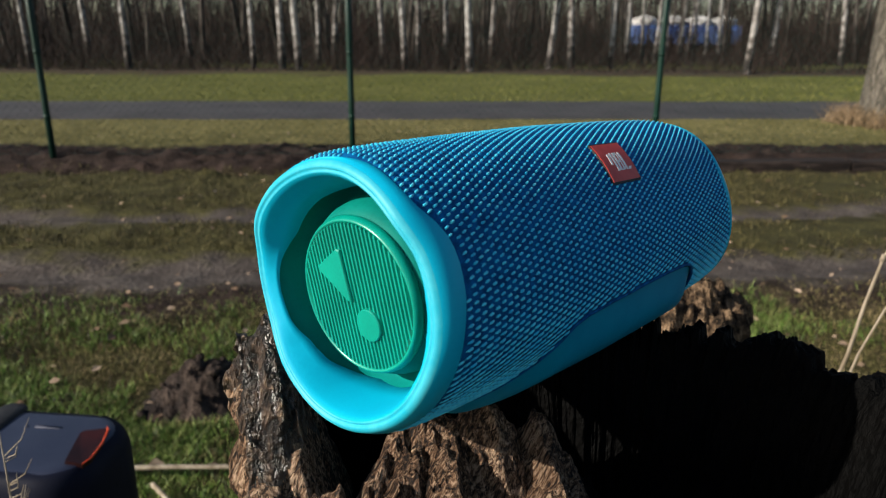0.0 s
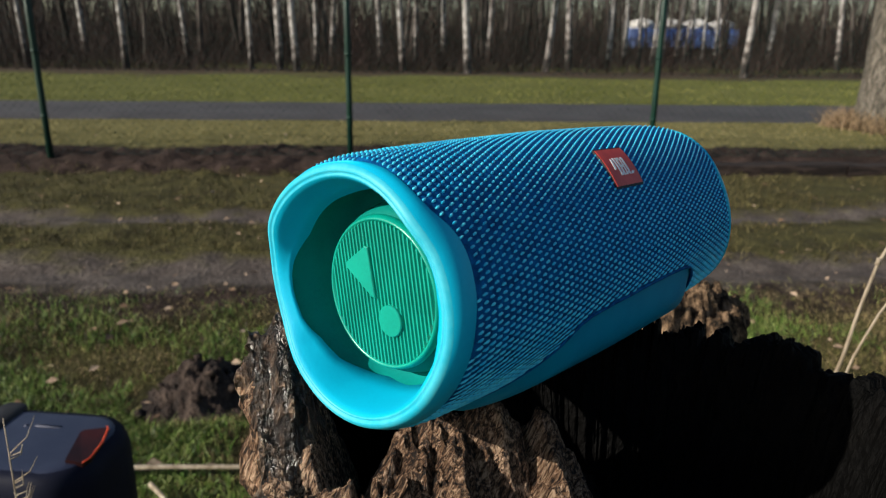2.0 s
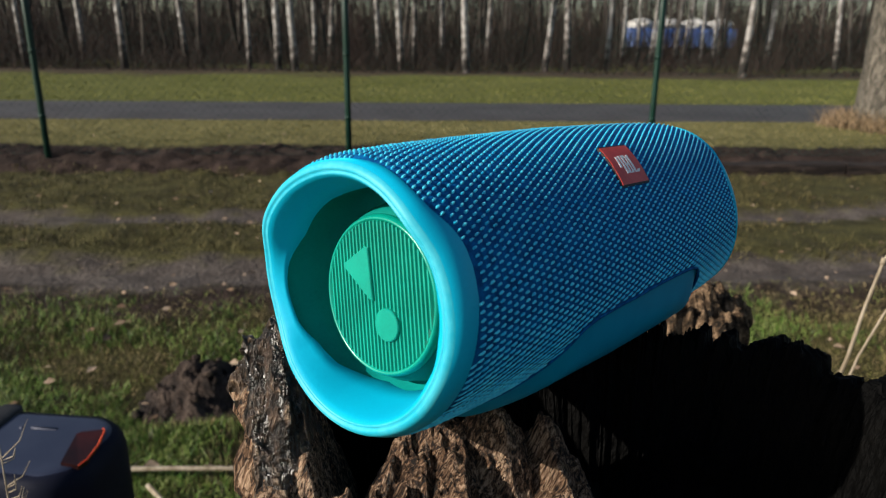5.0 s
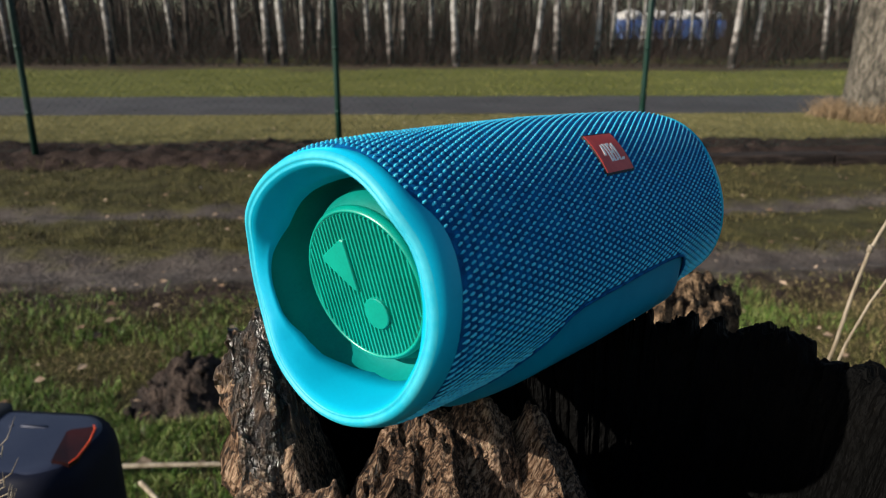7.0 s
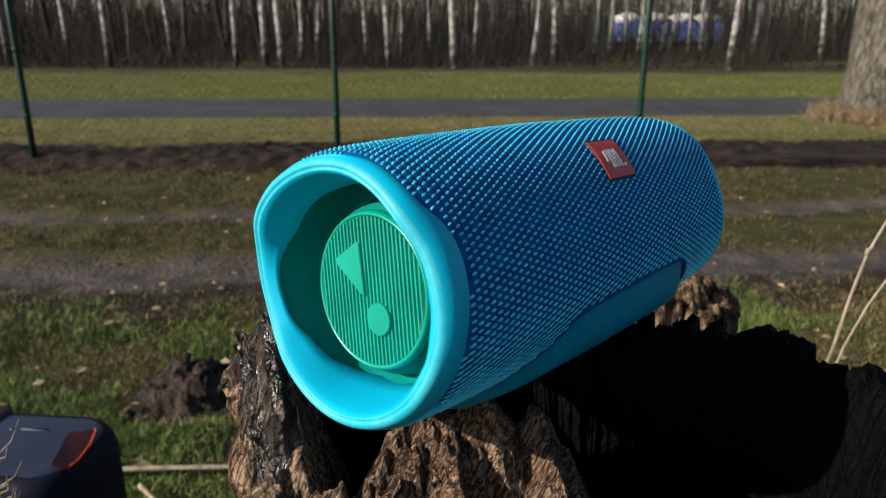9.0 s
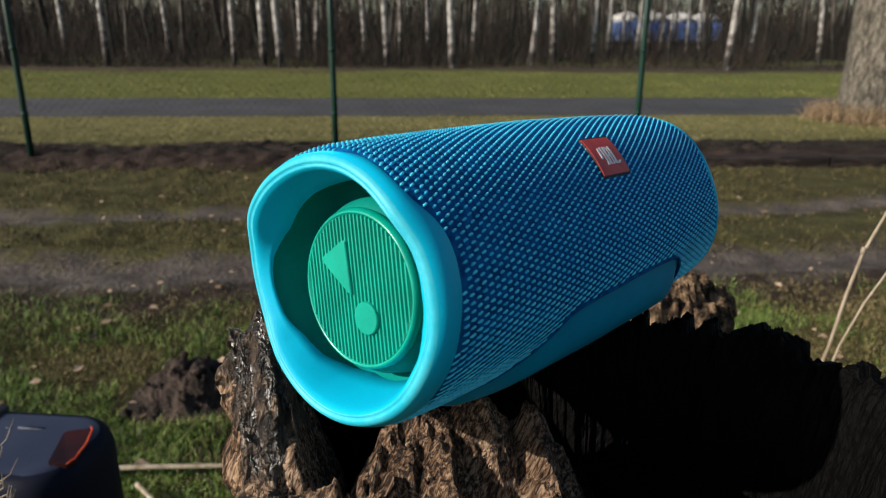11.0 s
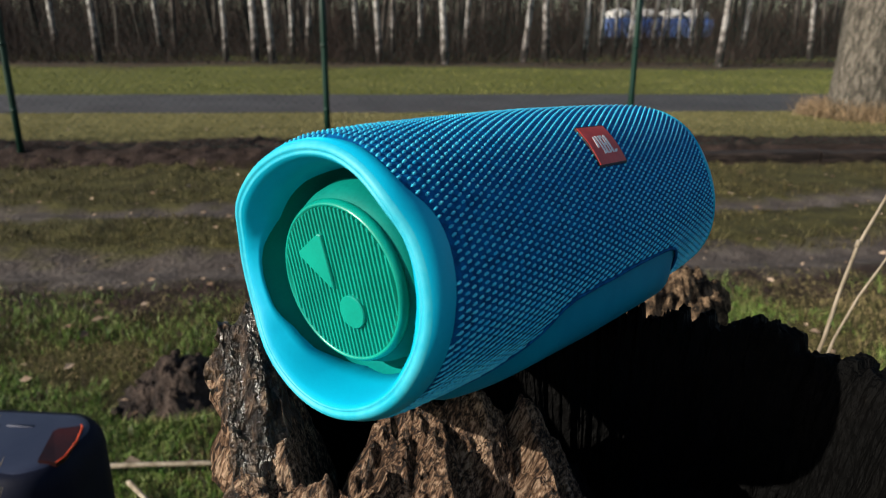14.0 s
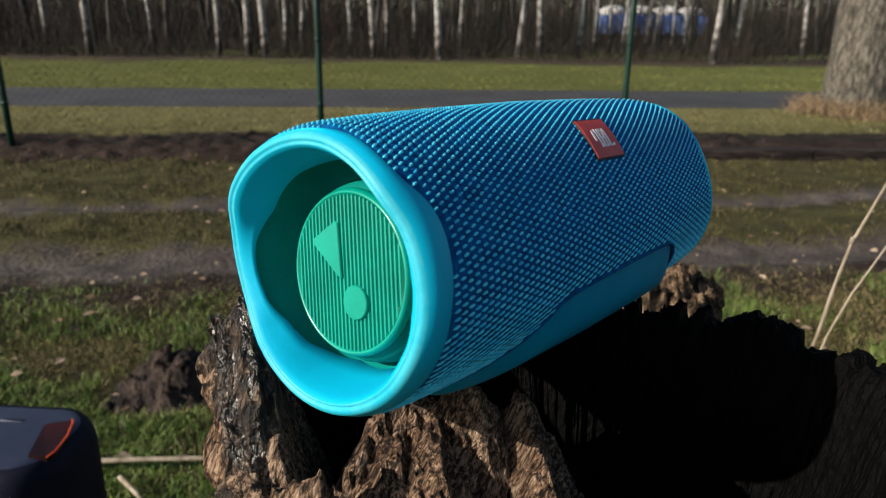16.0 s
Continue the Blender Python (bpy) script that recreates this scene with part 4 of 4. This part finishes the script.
def tree(name, rng, h, r, lean, m_trunk, label, category, group, **kw):
    t = tagged(empty(name), label, category, group)
    trunk, crown = branchy(rng, h, r, lean, **kw)
    v, f = join(trunk)
    part("trunk", mesh_of("trunk", v, f, m_trunk), m_trunk, t)
    v, f = join(crown)
    part("crown", mesh_of("crown", v, f, M_TWIG), M_TWIG, t, "bare brown branches")
    return t


def build_woods():
    rng = random.Random(21)
    kinds = [tree("birch", rng, rng.uniform(11, 14), 0.15, lean, M_BIRCH, "white-barked bare birch at the wood's edge", "birch tree", "birches of the wood")
             for lean in (-0.10, -0.04, 0.0, 0.05, 0.20)]
    dark = [tree("bare_tree", rng, rng.uniform(9, 13), 0.11, lean, M_TRUNK, "slender dark bare tree in the winter wood", "tree", "bare trees of the wood", limbs=22, low=0.15)
            for lean in (-0.06, 0.0, 0.05)]
    # distance across at 30 m ahead, depth, which lean, girth
    spots = [(-17.2, 27, 1, 0.9), (-14.7, 38, 1, 1.1), (-13.1, 26, 0, 1.25), (-10.5, 33, 0, 1.0), (-7.9, 27.5, 0, 1.0), (-6.7, 26.5, 1, 1.25), (-6.0, 26, 2, 1.3), (-5.2, 31, 3, 0.9), (-4.6, 36, 3, 1.0),
             (-2.5, 34, 2, 1.0), (-1.6, 27, 1, 1.1), (-1.1, 30, 3, 0.8), (0.1, 38, 2, 1.0), (1.1, 26, 2, 1.3), (1.9, 34, 3, 1.0), (4.3, 28, 4, 1.1), (5.3, 29, 2, 1.3), (6.9, 30, 3, 1.0),
             (7.6, 38, 2, 0.9), (8.9, 42, 3, 1.0), (9.2, 33, 0, 0.8), (11.4, 40, 2, 0.8), (12.6, 25, 3, 1.35), (13.5, 33, 3, 1.1), (-19.5, 31, 2, 1.0), (-21, 28, 1, 1.1), (16.5, 33, 2, 1.0),
             (8.2, 34, 2, 0.65), (9.7, 33, 3, 0.55), (10.3, 38, 2, 0.6), (10.8, 34, 0, 0.5), (8.7, 37, 3, 0.6), (10.0, 36, 4, 0.5)]
    used = set()
    for x, y, k, g in spots:
        y = 20.4 + (y - 25) * 0.75
        x, sc = x * y / 30, g * y / 30 * 0.72
        m = pose(x, y, 0, 0, rng.uniform(-2, 2), rng.uniform(-25, 25)) @ Matrix.Diagonal((sc, sc, 1.1, 1))
        if k not in used:
            used.add(k)
            kinds[k].matrix_basis = m
            continue
        ob = copy_thing(kinds[k], pose(0, 0, 0))
        ob.matrix_basis = m
    n = 0
    while n < 150:
        y = rng.uniform(27, 62)
        x = rng.uniform(-0.8, 0.8) * y
        sc = rng.uniform(0.5, 1.25)
        m = pose(x, y, 0, rng.uniform(-4, 4), rng.uniform(-5, 5), rng.uniform(-60, 60)) @ Matrix.Diagonal((sc, sc, rng.uniform(0.8, 1.2), 1))
        if n < 3:
            dark[n].matrix_basis = m
        else:
            copy_thing(dark[n % 3], pose(0, 0, 0)).matrix_basis = m
        n += 1


build_woods()


def strips(name, n, xr, yr, hr, wr, lean, material, label, category, seed, keep=None, segs=1, fan=False, base=None):
    """Many thin upright strips: grass blades, brush and far saplings."""
    rng = np.random.default_rng(seed)
    y = rng.uniform(*yr, n)
    x = rng.uniform(-1, 1, n) * y * xr[1] if fan else rng.uniform(*xr, n)
    if keep is not None:
        ok = keep(x, y, rng)
        x, y = x[ok], y[ok]
        n = len(x)
    h = rng.uniform(*hr, n)
    w = rng.uniform(*wr, n)
    a = rng.uniform(0, 2 * np.pi, n)
    la = rng.uniform(0, 2 * np.pi, n)
    ln = h * rng.uniform(0, lean, n)
    z0 = np.zeros(n) if base is None else np.array([base(p, q) for p, q in zip(x, y)])
    dx, dy = np.cos(a) * w / 2, np.sin(a) * w / 2
    lx, ly = np.cos(la) * ln, np.sin(la) * ln
    if segs == 1:
        v = np.stack([np.stack([x - dx, y - dy, z0 - 0.005], 1), np.stack([x + dx, y + dy, z0 - 0.005], 1), np.stack([x + lx, y + ly, z0 + h], 1)], 1).reshape(-1, 3)
        f = np.arange(3 * n).reshape(-1, 3)
        faces = f.tolist()
    else:
        v = np.stack([np.stack([x - dx, y - dy, z0 - 0.005], 1), np.stack([x + dx, y + dy, z0 - 0.005], 1),
                      np.stack([x + dx * 0.7 + lx * 0.35, y + dy * 0.7 + ly * 0.35, z0 + h * 0.6], 1), np.stack([x - dx * 0.7 + lx * 0.35, y - dy * 0.7 + ly * 0.35, z0 + h * 0.6], 1),
                      np.stack([x + lx, y + ly, z0 + h], 1)], 1).reshape(-1, 3)
        i = np.arange(n) * 5
        faces = np.stack([i, i + 1, i + 2, i + 3], 1).tolist() + np.stack([i + 3, i + 2, i + 4], 1).tolist()
    ob = new(name, mesh_of(name, v.tolist(), faces, material, False))
    return tagged(ob, label, category, kind="stuff")


def patchy(x, y, rng, lim=0.0, sc=1.3):
    return np.array([noise.noise(Vector((p * sc, q * sc, 0.7))) > lim - 0.25 + rng.uniform(-0.25, 0.25) for p, q in zip(x, y)])


def clearing(x, y, rng):
    """A thin gap in the brush towards the parked lorry."""
    a = x / y
    return ~((a > 0.235) & (a < 0.42) & (y < 56) & (rng.uniform(0, 1, len(x)) < 0.60))


strips("underbrush", 60000, (0, 0.8), (20.5, 44), (0.06, 0.75), (0.008, 0.028), 1.6, M_TWIG, "brown leafless undergrowth at the wood's edge", "undergrowth", 1, fan=True, keep=lambda x, y, r: clearing(x, y, r) & patchy(x, y, r, 0.12, 0.22))
strips("tall_brush", 26000, (0, 0.8), (22.0, 40), (0.4, 1.9), (0.008, 0.026), 1.0, M_TWIG, "clumps of tall reddish-brown brush between the trunks", "brush", 12, fan=True,
       keep=lambda x, y, r: clearing(x, y, r) & patchy(x, y, r, 0.30, 0.30))
strips("far_thicket", 22000, (0, 0.8), (36, 62), (0.6, 3.4), (0.02, 0.06), 1.1, M_TWIG, "dense brown thicket inside the wood", "thicket", 2, fan=True, keep=clearing)
strips("far_woods", 7000, (0, 0.8), (62, 95), (3.0, 13.0), (0.06, 0.16), 0.55, M_TWIG, "grey-brown bare far woods", "woods", 3, fan=True)


def build_oak():
    t = tagged(empty("oak", pose(5.46, 8.55, 0)), "thick grey-barked tree with dry grass round its foot", "tree")
    rng = random.Random(8)
    n, m = 64, 60
    vs = []
    for i in range(m):
        z = -0.1 + 9.0 * (i / (m - 1)) ** 1.3
        for k in range(n):
            w = 2 * math.pi * k / n
            r = 0.385 - 0.010 * z + 0.05 * math.exp(-max(z, 0) / 0.15) * (0.8 + 0.4 * math.cos(5 * w + 1))
            r += 0.02 * fbm((math.cos(w) * 4, math.sin(w) * 4, z * 0.7), 4) + 0.012 * fbm((math.cos(w) * 14, math.sin(w) * 14, z * 2), 3)
            vs.append((r * math.cos(w), r * math.sin(w), z))
    part("trunk", mesh_of("trunk", vs, grid_faces(m, n, True), M_BARK), M_BARK, t)
    _, crown = branchy(rng, 15, 0.42, 0.02, limbs=26, twigs=10, low=0.45)
    v, f = join(crown)
    part("crown", mesh_of("crown", v, f, M_TWIG), M_TWIG, t, "bare brown branches")
    ob = strips("dry_grass", 24000, (4.2, 6.8), (7.5, 9.5), (0.10, 0.28), (0.004, 0.012), 1.3, M_STRAW, "straw-coloured dry grass round the tree's foot", "dry grass", 14,
                keep=lambda x, y, r: np.hypot((x - 5.46) / 0.85, (y - 8.5) / 0.80) < r.uniform(0.4, 1.0, len(x)))


build_oak()


def build_lorry():
    t = tagged(empty("parked_lorry", pose(18.0, 55, 0, 0, 0, 2)), "blue lorry with white tarpaulin bundles parked behind the wood", "lorry")
    for k in range(4):
        v, f = stack(rounded_box(1.9, 2.3, 1, 0.1, 3), [(0.45, 0.05), (0.5, 0.0), (1.75, 0.0), (1.8, 0.05)])
        ob = part("side_panel", mesh_of("side_panel", v, f, M_BLUE, False), M_BLUE, t)
        ob.location = (-3.0 + 2.0 * k, 0, 0)
        vs = []
        for i in range(12):
            for j in range(24):
                w, p = 2 * math.pi * j / 24, math.pi * i / 11
                r = 1 + 0.15 * fbm((math.cos(w) * 2 + k * 5, math.sin(w) * 2, p), 3)
                vs.append((0.95 * r * math.sin(p) * math.cos(w), 1.1 * r * math.sin(p) * math.sin(w), 0.45 * r * math.cos(p)))
        ob = part("tarp", mesh_of("tarp", vs, grid_faces(12, 24, True, True), M_TARP), M_TARP, t, "white tarpaulin bundle")
        ob.location = (-3.0 + 2.0 * k, 0, 2.05)
    for x in (-3.2, -1.8, 2.6):
        for y in (-1.0, 1.0):
            v, f = tube([(0, -0.14, 0), (0, -0.12, 0), (0, 0.12, 0), (0, 0.14, 0)], [0.38, 0.46, 0.46, 0.38], 24)
            ob = part("wheel", mesh_of("wheel", v, f, M_BLACK), M_BLACK, t)
            ob.location = (x, y, 0.46)


build_lorry()


# ---- grass ----
strips("meadow_grass", 210000, (0, 0.85), (1.05, 2.75), (0.008, 0.034), (0.0014, 0.0034), 1.8, M_GRASS, "fresh green grass tufts in the rough meadow", "grass", 5,
       keep=lambda x, y, r: patchy(x, y, r, 0.24, 2.8) & (np.hypot(x + 0.70, y - 1.80) > 0.19) & (y - SKEW * x < 2.5 + r.uniform(-0.3, 0.2, len(x))), segs=2, fan=True, base=ground_height)
strips("meadow_thatch", 110000, (0, 0.85), (1.05, 2.9), (0.005, 0.022), (0.002, 0.005), 2.4, M_THATCH, "matted brown winter thatch under the green tufts", "grass", 15,
       keep=lambda x, y, r: (np.hypot(x + 0.70, y - 1.80) > 0.17) & (y - SKEW * x < 2.6 + r.uniform(-0.2, 0.2, len(x))), fan=True, base=ground_height)
strips("track_grass", 34000, (0, 0.85), (3.2, 5.4), (0.012, 0.04), (0.003, 0.008), 1.4, M_GRASS_BROWN, "brownish winter grass between the wheel tracks", "grass", 6,
       keep=lambda x, y, r: patchy(x, y, r, 0.0, 1.5) & (np.abs(y - SKEW * x - 3.98) > 0.16), fan=True, base=ground_height)
strips("verge_grass", 40000, (0, 0.85), (6.0, 9.4), (0.008, 0.025), (0.006, 0.013), 1.6, M_GRASS_STRAW, "yellowed short grass beside the path", "grass", 7, fan=True, base=ground_height,
       keep=lambda x, y, r: (y - SKEW * x > 6.7 + r.uniform(-0.2, 0.2, len(x))) & (y - SKEW * x < 8.8 + r.uniform(-0.1, 0.08, len(x))))
strips("lawn_grass", 40000, (0, 0.8), (10.3, 18.6), (0.010, 0.03), (0.012, 0.026), 1.8, M_GRASS_DRY, "olive lawn between the path and the wood", "grass", 9, fan=True, keep=lambda x, y, r: y - SKEW * x > 11.18 + r.uniform(-0.05, 0.2, len(x)))


def build_leaves():
    rng = random.Random(31)
    vs, fs = [], []
    for k in range(420):
        y = rng.uniform(1.15, 5.3) if k < 330 else rng.uniform(5.3, 8.5)
        x = rng.uniform(-0.75, 0.75) * y
        z = ground_height(x, y) + rng.uniform(0.012, 0.03)
        a, s = rng.uniform(0, 6.28), rng.uniform(0.010, 0.022)
        c, d = math.cos(a) * s, math.sin(a) * s
        o = len(vs)
        t = rng.uniform(-0.4, 0.4) * s
        vs += [(x - c, y - d, z), (x - d * 0.6, y + c * 0.6, z + t + s * 0.3), (x + c, y + d, z + s * 0.2), (x + d * 0.6, y - c * 0.6, z - t + s * 0.3)]
        fs += [(o, o + 1, o + 2), (o, o + 2, o + 3)]
    tagged(new("fallen_leaves", mesh_of("fallen_leaves", vs, fs, M_LEAF, False)), "pale dry leaves scattered over the meadow", "leaves", kind="stuff")


build_leaves()


# ---- what moves ----
BEAT = [  # seconds, how far in the cone sits, its tilt
    (0, 0.0138, -5.5), (0.1, 0.0199, 5.0), (0.2, 0.0129, 9.0), (0.3, 0.0164, -8.4), (0.4, 0.0176, 10.3), (0.5, 0.0176, -11.5), (0.6, 0.0186, -3.8),
    (0.7, 0.0159, 12.3), (0.8, 0.0129, -3.1), (0.9, 0.0201, 2.3), (1, 0.0133, 12.6), (1.1, 0.0138, -5.4), (1.2, 0.0126, -4.9), (1.3, 0.0115, 8.5),
    (1.4, 0.0160, -6.6), (1.5, 0.0180, 9.5), (1.6, 0.0121, 2.0), (1.7, 0.0182, -2.4), (1.8, 0.0154, 13.6), (1.9, 0.0129, -0.3), (2, 0.0194, 0.1),
    (2.1, 0.0148, 6.7), (2.2, 0.0152, -0.7), (2.3, 0.0195, 7.5), (2.4, 0.0125, 8.4), (2.5, 0.0163, -7.4), (2.6, 0.0180, 9.9), (2.7, 0.0121, 0.7),
    (2.8, 0.0184, -2.6), (2.9, 0.0160, 12.5), (3, 0.0125, -1.7), (3.1, 0.0179, -1.8), (3.2, 0.0148, 10.4), (3.3, 0.0137, -0.9), (3.4, 0.0163, 4.2),
    (3.5, 0.0156, 1.4), (3.6, 0.0189, -0.6), (3.7, 0.0155, 2.6), (3.8, 0.0178, -6.6), (3.9, 0.0160, 2.3), (4, 0.0151, -10.3), (4.1, 0.0143, 14.0),
    (4.2, 0.0186, 6.4), (4.3, 0.0205, -3.4), (4.4, 0.0133, 12.6), (4.5, 0.0148, 6.7), (4.6, 0.0184, -2.6), (4.7, 0.0148, 6.7), (4.8, 0.0156, 14.0),
    (4.9, 0.0159, -12.3), (5, 0.0194, 4.4), (5.1, 0.0176, 10.3), (5.2, 0.0138, -5.4), (5.3, 0.0151, -10.3), (5.4, 0.0114, -0.1), (5.5, 0.0159, 1.5),
    (5.6, 0.0135, 13.8), (5.7, 0.0148, 10.4), (5.8, 0.0129, -0.3), (5.9, 0.0165, 3.7), (6, 0.0169, 3.7), (6.1, 0.0164, -8.4), (6.2, 0.0115, 8.5),
    (6.3, 0.0205, 12.4), (6.4, 0.0205, -4.8), (6.5, 0.0171, -11.6), (6.6, 0.0130, -4.8), (6.7, 0.0130, 11.8), (6.8, 0.0169, 14.0), (6.9, 0.0204, 7.4),
    (7, 0.0191, -9.2), (7.1, 0.0149, -8.9), (7.2, 0.0114, -0.1), (7.3, 0.0191, -7.1), (7.4, 0.0157, 13.2), (7.5, 0.0122, -2.3), (7.6, 0.0193, -0.1),
    (7.7, 0.0135, 13.8), (7.8, 0.0138, -3.7), (7.9, 0.0195, 6.3), (8, 0.0139, -8.0), (8.1, 0.0159, -8.6), (8.2, 0.0170, 10.3), (8.3, 0.0105, 1.6),
    (8.4, 0.0176, -4.4), (8.5, 0.0157, 11.1), (8.6, 0.0127, -1.2), (8.7, 0.0134, 8.9), (8.8, 0.0135, 12.6), (8.9, 0.0145, -4.0), (9, 0.0194, 4.4),
    (9.1, 0.0133, 6.9), (9.2, 0.0160, -5.4), (9.3, 0.0157, 13.2), (9.4, 0.0130, 11.8), (9.5, 0.0140, 14.0), (9.6, 0.0170, 10.3), (9.7, 0.0191, -9.2),
    (9.8, 0.0114, -0.1), (9.9, 0.0164, 1.7), (10, 0.0133, 6.9), (10.1, 0.0194, 0.1), (10.2, 0.0167, 3.0), (10.3, 0.0165, 5.1), (10.4, 0.0130, 7.4),
    (10.5, 0.0120, 5.1), (10.6, 0.0163, 4.2), (10.7, 0.0178, -6.6), (10.8, 0.0160, 3.6), (10.9, 0.0160, 3.6), (11, 0.0166, 3.2), (11.1, 0.0159, -12.3),
    (11.2, 0.0156, 1.4), (11.3, 0.0172, 3.2), (11.4, 0.0160, 3.4), (11.5, 0.0159, 1.5), (11.6, 0.0163, 3.6), (11.7, 0.0162, 4.2), (11.8, 0.0160, 3.6),
    (11.9, 0.0162, 3.6), (12, 0.0164, 1.7), (12.1, 0.0163, 1.8), (12.2, 0.0166, 2.5), (12.3, 0.0165, 3.7), (12.4, 0.0166, 3.2), (12.5, 0.0163, 2.0),
    (12.6, 0.0169, 2.6), (12.7, 0.0169, 2.9), (12.8, 0.0169, 3.7), (12.9, 0.0167, 3.0), (13, 0.0158, 2.1), (13.1, 0.0165, 5.1), (13.2, 0.0166, 4.3),
    (13.3, 0.0156, 4.8), (13.4, 0.0188, 10.8), (13.5, 0.0120, 5.1), (13.6, 0.0156, 14.0), (13.7, 0.0203, 12.3), (13.8, 0.0205, -3.4), (13.9, 0.0172, -9.9),
    (14, 0.0125, -5.8), (14.1, 0.0119, 11.0), (14.2, 0.0153, 14.0), (14.3, 0.0195, 8.7), (14.4, 0.0199, -8.5), (14.5, 0.0159, -12.3), (14.6, 0.0129, -2.8),
    (14.7, 0.0140, 14.0), (14.8, 0.0163, -9.0), (14.9, 0.0197, 7.9), (15, 0.0119, 4.1), (15.1, 0.0177, -4.9), (15.2, 0.0169, 12.5), (15.3, 0.0116, -2.7),
    (15.4, 0.0190, -2.1), (15.5, 0.0130, 7.4), (15.6, 0.0145, -3.7), (15.7, 0.0201, 3.6), (15.8, 0.0134, 12.4), (15.9, 0.0158, -5.6), (16, 0.0185, 7.1),
]
LEAN = pose(0, 0, 0, -2.3, 0, 0)


def motions():
    walk(radiator, [(t, pose(s, 0, 0) @ LEAN @ pose(0, 0, 0, 0, tilt, 0) @ LEAN.inverted()) for t, s, tilt in BEAT])


motions()
